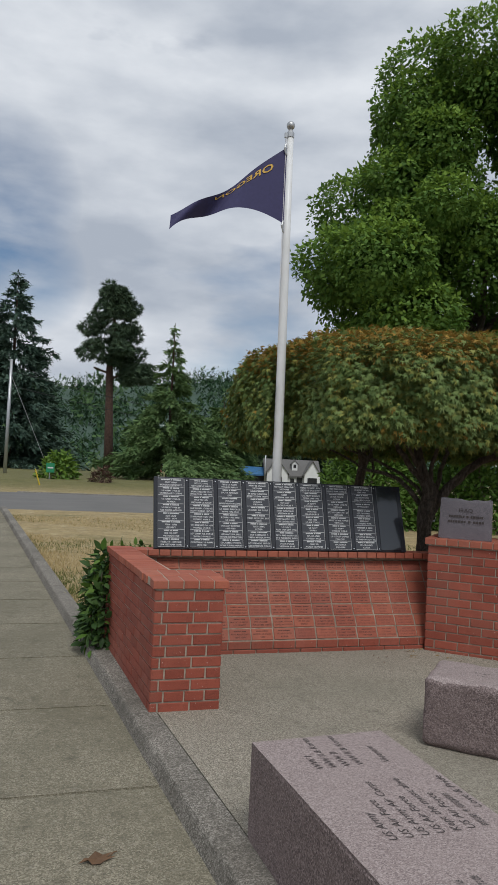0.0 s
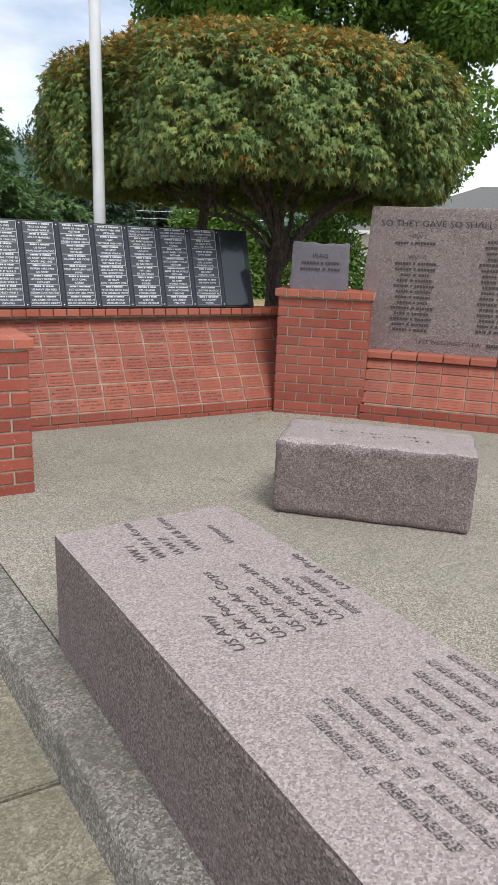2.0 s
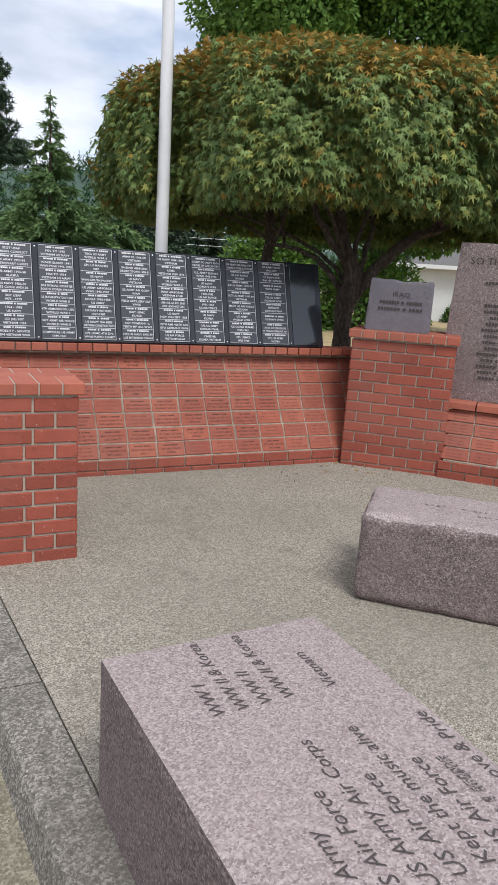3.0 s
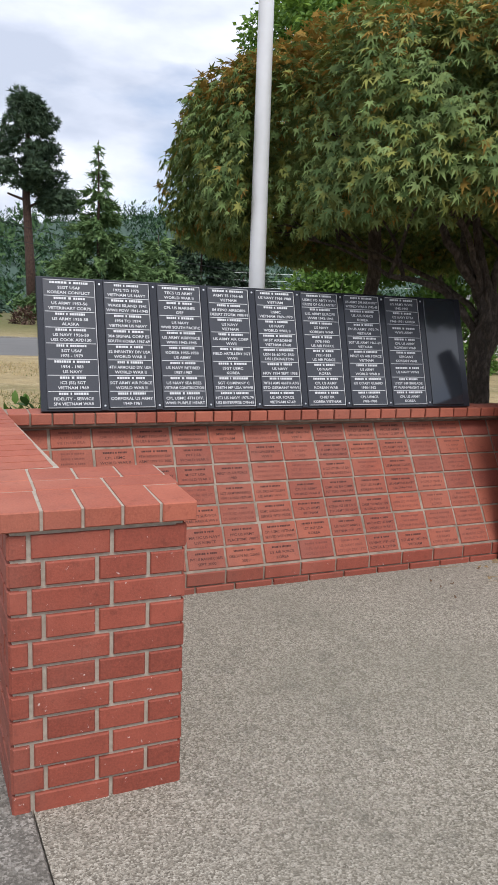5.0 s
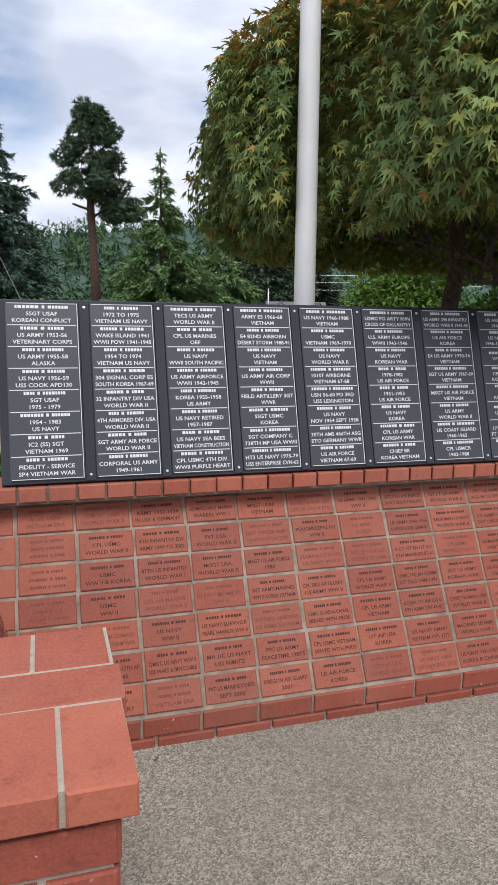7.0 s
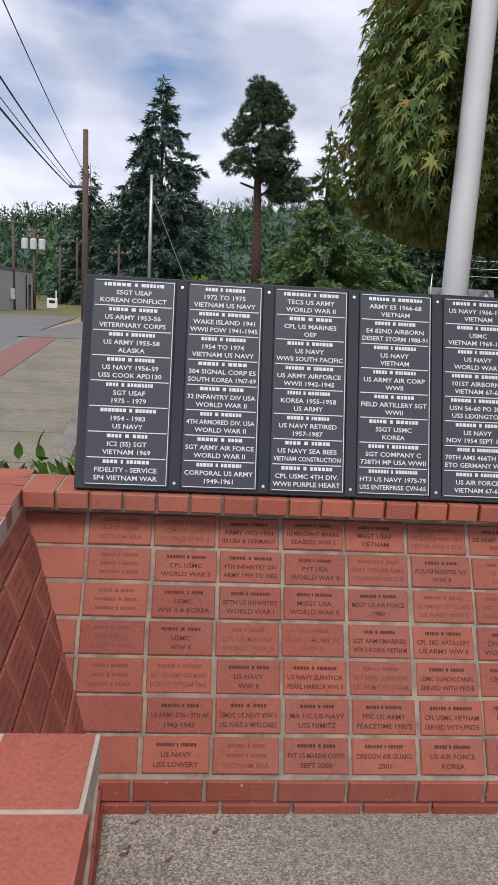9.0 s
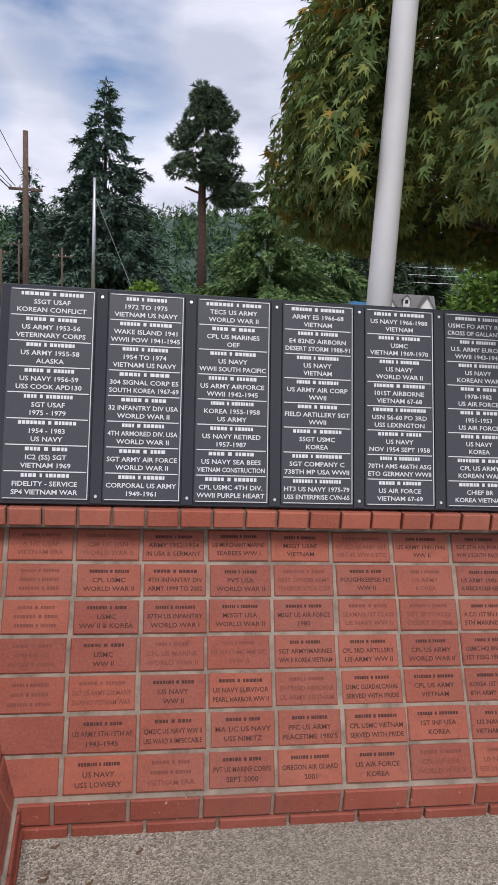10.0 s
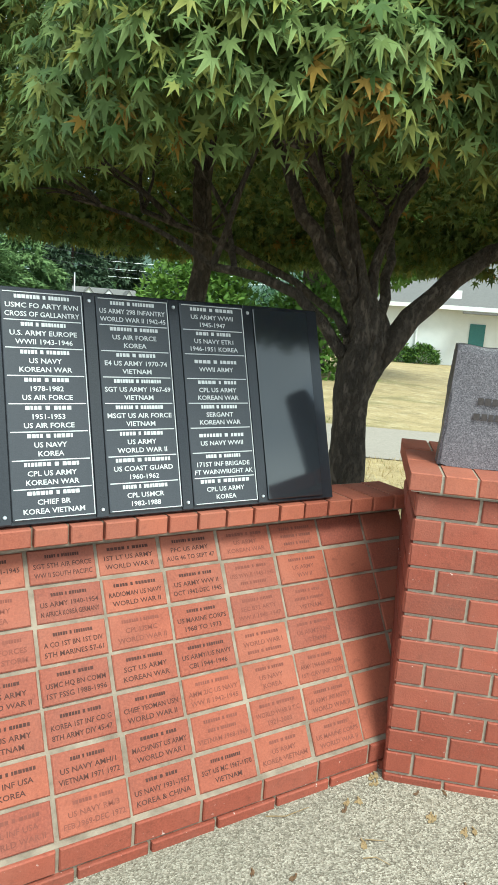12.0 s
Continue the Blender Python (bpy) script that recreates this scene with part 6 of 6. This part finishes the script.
tagged(part("overhead_cable", cable((-2.18, 60, 7.4), (42, 74, 4.6), 1.2, 0.02), M_CABLE), "thin overhead cable crossing before the trees", "cable", "overhead cables")
utility_pole((19.35, 59.0, -0.4), 4.0, "short pale wooden pole beside the cottage", (), 0.07, M_GALV)
for z in (3.45, 4.15, 4.85):
    tagged(part("overhead_cable", cable((12.0, 74.0, z + 0.9), (44.0, 66.0, z + 1.2), 0.5, 0.009), M_GALV), "pale overhead cable crossing behind the cottage", "cable", "overhead cables")
tagged(part("guy_wire", tube([(-2.13, 60, 8.2), (1.4, 59.5, 0.2)], [0.018, 0.018], 5), M_GALV), "taut steel guy wire of the pale pole", "guy wire")


def building(name, at, turn, w, d, h, label, wall_mat, roof_mat, roof_h, over=0.4, windows=(), doors=(), flat=False, hip=0.0):
    ob = tagged(empty(name, at), label, "building")
    ob.rotation_euler = (0, 0, radians(turn))
    part("wall", box(0, 0, -1.4, w, d, h), wall_mat, ob)
    bm = bmesh.new()
    if flat:
        add_box(bm, -0.05, -0.05, h + 0.002, w + 0.05, d + 0.05, h + 0.22)
    else:
        prof = [(-over, h - 0.12), (d / 2, h + roof_h), (d + over, h - 0.12), (d + over, h - 0.25), (d / 2, h + roof_h - 0.16), (-over, h - 0.25)]
        e = [[bm.verts.new((x + (s * hip if 0 < y < d else 0), y, z)) for y, z in prof] for x, s in ((-over, 1), (w + over, -1))]
        bm.faces.new(e[0])
        bm.faces.new(list(reversed(e[1])))
        for i in range(6):
            j = (i + 1) % 6
            bm.faces.new((e[0][j], e[0][i], e[1][i], e[1][j]))
        gable = [(0, h), (d / 2, h + roof_h - 0.17), (d, h)]
        for x in (() if hip else (0.0, w)):
            bm.faces.new([bm.verts.new((x, y, z)) for y, z in gable])
        bmesh.ops.recalc_face_normals(bm, faces=bm.faces[:])
    part("roof", bm, roof_mat, ob)
    for x, z, ww, hh in windows:
        win = part("window", box(x, -0.05, z, x + ww, 0.03, z + hh), M_SIDING, ob)
        part("pane", box(x + 0.07, -0.062, z + 0.07, x + ww - 0.07, -0.052, z + hh - 0.07), M_DARK, win)
    for x, ww, hh, mt in doors:
        part("door", box(x, -0.06, -0.02, x + ww, 0.03, hh, None, 0.01), mt, ob)
    return ob


# grey block building across the street
gb = building("commercial_building", (-10.67, 37.14, -1.3), 95.1, 36.0, 14.0, 3.35, "long grey block building with a flat roof across the street", M_GREYWALL, M_SHINGLE, 0, windows=(), doors=((33.4, 1.0, 2.3, M_DARK),), flat=True)
part("conduit", tube([(31.6, -0.08, 0.2), (31.6, -0.08, 2.6), (31.9, -0.08, 3.1)], [0.05, 0.05, 0.05], 8), M_CABLE, gb)
part("meter_box", box(24.0, -0.25, 1.2, 24.7, -0.002, 2.0, None, 0.02), M_SIDING, gb)
# white house seen under the maple
wh = building("white_house", (25.0, 33.4, -0.25), -45.0, 20.0, 9.0, 2.95, "low white house with grey shingle roof and teal door", M_SIDING, M_SHINGLE, 2.6, 0.6, ((11.0, 0.9, 1.2, 1.1),), ((6.25, 0.72, 2.05, M_TEAL),), hip=7.0)
part("downpipe", tube([(3.77, -0.08, 0.1), (3.77, -0.08, 2.75)], [0.05, 0.05], 8), M_SIDING, wh)
part("fascia", box(-0.6, -0.66, 2.65, 20.6, -0.60, 2.85), M_SIDING, wh)
part("awning", box(5.8, -1.3, 2.50, 10.0, -0.62, 2.60), M_SHINGLE, wh)
part("roof_vent", box(5.0, 0.1, 2.95, 5.7, 0.8, 3.6), M_SIDING, wh)
# houses beyond the crossing road
cottage = building("white_cottage", (20.0, 60.6, -0.28), -14.0, 4.75, 4.2, 1.6, "small white cottage with grey roof, two front gables and a dormer", M_SIDING, M_SHINGLE, 1.35, 0.2, ((2.1, 0.55, 0.5, 0.75),), ((2.75, 0.5, 1.4, M_DARK),))


def front_gable(x0, x1, y0, y1, base, eave, peak, over, name):
    """A gabled body that juts from the cottage's front, with its own two roof slopes."""
    xm = (x0 + x1) / 2
    bm = bmesh.new()
    ends = [[bm.verts.new((x, y, z)) for x, z in ((x0, base), (x1, base), (x1, eave), (xm, peak), (x0, eave))] for y in (y0, y1)]
    bm.faces.new(ends[0])
    bm.faces.new(list(reversed(ends[1])))
    for i in range(5):
        bm.faces.new((ends[0][(i + 1) % 5], ends[0][i], ends[1][i], ends[1][(i + 1) % 5]))
    bmesh.ops.recalc_face_normals(bm, faces=bm.faces[:])
    body = part(name, bm, M_SIDING, cottage)
    fall = (peak - eave) / (xm - x0)
    for side in (-1, 1):
        half = xm - x0 + over
        slope = [(xm, peak + 0.012), (xm + side * half, peak + 0.012 - fall * half), (xm + side * half, peak + 0.082 - fall * half), (xm, peak + 0.082)]
        bm = bmesh.new()
        e = [[bm.verts.new((x, y, z)) for x, z in slope] for y in (y0 - over, y1)]
        bm.faces.new(e[0])
        bm.faces.new(list(reversed(e[1])))
        for i in range(4):
            bm.faces.new((e[0][(i + 1) % 4], e[0][i], e[1][i], e[1][(i + 1) % 4]))
        bmesh.ops.recalc_face_normals(bm, faces=bm.faces[:])
        part("roof_slope", bm, M_SHINGLE, body)
    return body


for x0, x1, peak in ((0.0, 1.85, 2.86), (3.35, 4.75, 2.80)):
    body = front_gable(x0, x1, -0.8, 1.6, -1.2, 1.7, peak, 0.14, "gable_wing")
    part("window_pane", box((x0 + x1) / 2 - 0.42, -0.85, 0.7, (x0 + x1) / 2 + 0.42, -0.802, 1.35), M_DARK, body)
dormer = front_gable(2.35, 2.85, 0.55, 2.1, 1.7, 2.55, 2.82, 0.08, "dormer")
part("window_pane", box(2.48, 0.52, 2.2, 2.72, 0.548, 2.5), M_DARK, dormer)
building("blue_roofed_shed", (16.9, 62.0, 0.2), -8.0, 3.6, 3.0, 1.1, "low open shed with a bright blue metal roof", M_DARK, M_BLUEROOF, 0.55, 0.3)
building("red_playhouse", (10.25, 70.0, 0.25), -5.0, 1.7, 1.5, 0.85, "small red and white wooden playhouse", M_SIDING, M_REDWOOD, 0.8, 0.15, ((0.5, 0.3, 0.6, 0.5),))
pg = tagged(empty("timber_frame", (8.3, 70.0, 0.3)), "open brown timber play frame beside the playhouse", "play frame")
for i in range(4):
    part("post", box(i * 0.95, 0, -0.2, i * 0.95 + 0.12, 0.12, 1.35), M_WOODPOLE, pg)
part("beam", box(-0.2, -0.02, 1.25, 3.3, 0.14, 1.4), M_WOODPOLE, pg)
part("deck", box(-0.1, -0.3, 0.45, 3.1, 0.5, 0.55), M_WOODPOLE, pg)
fence = tagged(empty("railing_fence", (11.7, 58.5, 0.2)), "grey metal railing beside the playground", "fence")
for z in (0.1, 0.95):
    part("rail", box(0, 0, z, 4.6, 0.05, z + 0.06), M_RAIL, fence)
for i in range(24):
    part("post" if i % 6 == 0 else "bar", box(i * 0.2, 0.01, 0.0, i * 0.2 + (0.06 if i % 6 == 0 else 0.025), 0.04, 1.02 if i % 6 == 0 else 0.95), M_RAIL, fence)
sign = tagged(empty("street_sign", (1.08, 49.0, 0.2)), "green street sign on a thin post", "sign")
part("post", tube([(0, 0, -0.3), (0.06, 0, 1.25)], [0.03, 0.03], 8), M_GALV, sign)
part("plate", box(-0.22, -0.05, 0.55, 0.32, -0.035, 1.18, None, 0.004), M_SIGN, sign)
part("word_bar", box(-0.12, -0.058, 0.82, 0.24, -0.052, 0.92), M_WHITE, sign)
stake = tagged(part("marker_stake", tube([(0.55, 45.0, -0.1), (0.2, 45.0, 1.0)], [0.05, 0.04], 6), M_YELLOW), "leaning yellow marker stake by the road", "stake")
kiosk = tagged(empty("fuel_pump", (-14.3, 84.0, -1.75)), "white fuel pump standing at the street's end", "fuel pump")
part("body", box(-0.9, -0.4, 0.1, 0.9, 0.4, 2.1, None, 0.05), M_SIDING, kiosk)
part("base", box(-1.4, -0.7, -0.1, 1.4, 0.7, 0.1), M_KERB, kiosk)
part("canopy_post", box(0.55, -0.15, 2.1, 0.75, 0.15, 3.5), M_SIDING, kiosk)
part("display", box(-0.5, -0.43, 1.3, 0.5, -0.4, 1.8), M_DARK, kiosk)
kiosk.scale = (0.62, 0.62, 0.62)

# pale path and greener lawn east of the maple
bm = bmesh.new()
vs = [bm.verts.new(p) for p in ((6.2, 12.4, -0.02), (12.6, 7.6, -0.02), (14.2, 9.4, -0.02), (7.6, 14.4, -0.02))]
bm.faces.new(vs)
tagged(part("pavement_path", bm, M_PATH), "pale gravel path crossing the dry lawn", "path", kind="structure")

# dead leaf and litter
def litter(at, size, seed, name="fallen_leaf", label="curled brown dead leaf lying on the concrete", mat=M_BROWNLEAF):
    r = random.Random(seed)
    bm = bmesh.new()
    n = 12
    c = bm.verts.new((0, 0, size * 0.12))
    ring = []
    for i in range(n):
        a = 2 * math.pi * i / n
        q = size * (0.32 + 0.2 * abs(math.sin(a * 2.5))) * r.uniform(0.8, 1.15)
        ring.append(bm.verts.new((q * math.cos(a) * 1.5, q * math.sin(a) * 0.75, size * (0.06 + 0.22 * r.random() * (i % 2)))))
    for i in range(n):
        bm.faces.new((c, ring[i], ring[(i + 1) % n]))
    add_tube(bm, [(size * 0.5, 0, 0.004), (size * 0.75, size * 0.18, size * 0.1), (size * 0.95, size * 0.3, 0.004)], [0.003] * 3, 5)
    ob = part(name, bm, mat)
    ob.matrix_world = pose(*at, 0, 0, r.uniform(0, 60))
    return tagged(ob, label, "leaf")


litter((0.741, 3.815, -0.099), 0.105, 1)
for i in range(9):
    r7 = random.Random(100 + i)
    litter((r7.uniform(3.3, 4.2), 6.60 - r7.random() ** 2 * 0.5, 0.001), r7.uniform(0.010, 0.020), 50 + i, "fallen_leaf", "small dry maple leaf on the plaza floor")
for i in range(5):
    r7 = random.Random(200 + i)
    litter((r7.uniform(1.65, 2.0), r7.uniform(6.5, 6.68), 0.001), r7.uniform(0.01, 0.022), 80 + i, "fallen_leaf", "small dry maple leaf on the plaza floor")

# dry maple leaves blown into the corner by the pier, and small twigs
for x, y, count in ((3.875, 6.592, 3), (4.028, 6.425, 4), (4.119, 6.341, 3), (4.005, 6.655, 6), (3.771, 6.447, 1)):
    for i in range(count):
        r7 = random.Random(round(x * 1000) + i)
        litter((x + r7.uniform(-0.028, 0.028), y + r7.uniform(-0.02, 0.02), 0.001), r7.uniform(0.016, 0.028), 300 + i + round(x * 100), "fallen_leaf", "pale dry maple leaf fallen near the brick pier", M_PALELEAF)
for pts in (((3.584, 6.668), (3.637, 6.637), (3.73, 6.642)), ((3.745, 6.40), (3.779, 6.383), (3.80, 6.345)), ((3.80, 6.455), (3.83, 6.43), (3.85, 6.425))):
    tagged(part("twig", tube([(x, y, 0.004 + 0.004 * (i % 2)) for i, (x, y) in enumerate(pts)], [0.0018, 0.0015, 0.001], 6), M_PALELEAF), "thin dry twig lying on the plaza", "twig")

# dry grass blades near the walls and the kerb
nb = 60000
yy = 6.95 + 15 * rng.uniform(0, 1, nb) ** 1.7
ss = 0.18 + 9.0 * rng.uniform(0, 1, nb) ** 1.4
xx = 1.098 - 0.0905 * (yy - 5.05) + ss
okk = (yy > 7.35) | (xx < 1.02)
off_path = (yy + 0.75 * xx - 17.1 < 0) | (yy + 0.75 * xx - 20.1 > 0)
pos = np.stack([xx, yy, np.full(nb, -0.035)], -1)[okk & off_path]
n = len(pos)
BLADE = ([(-0.06, 0, 0), (0.06, 0, 0), (0.0, 1.0, 0.15)], [(0, 1, 2)])
M_STRAW = leaf_material("straw_blade", (0.28, 0.212, 0.098), (0.55, 0.43, 0.225), 0.2, 0.15)
M_BLADE = leaf_material("green_blade", (0.060, 0.085, 0.020), (0.15, 0.17, 0.05), 0.2, 0.1)
patch = np.array([noise.noise((p[0] * 0.5, p[1] * 0.5, 0)) for p in pos])
idx = ((patch + rng.normal(0, 0.25, n)) > 0.22).astype(int)
grass = leaf_cloud("grass", pos, rng.normal(0, 0.45, (n, 3)) + [0, 0, 1.0], rng.normal(0, 1, (n, 3)), rng.uniform(0.03, 0.095, n), BLADE, [M_STRAW, M_BLADE], idx)
tagged(grass, "short dry straw-coloured grass with green tufts", "grass", kind="stuff")
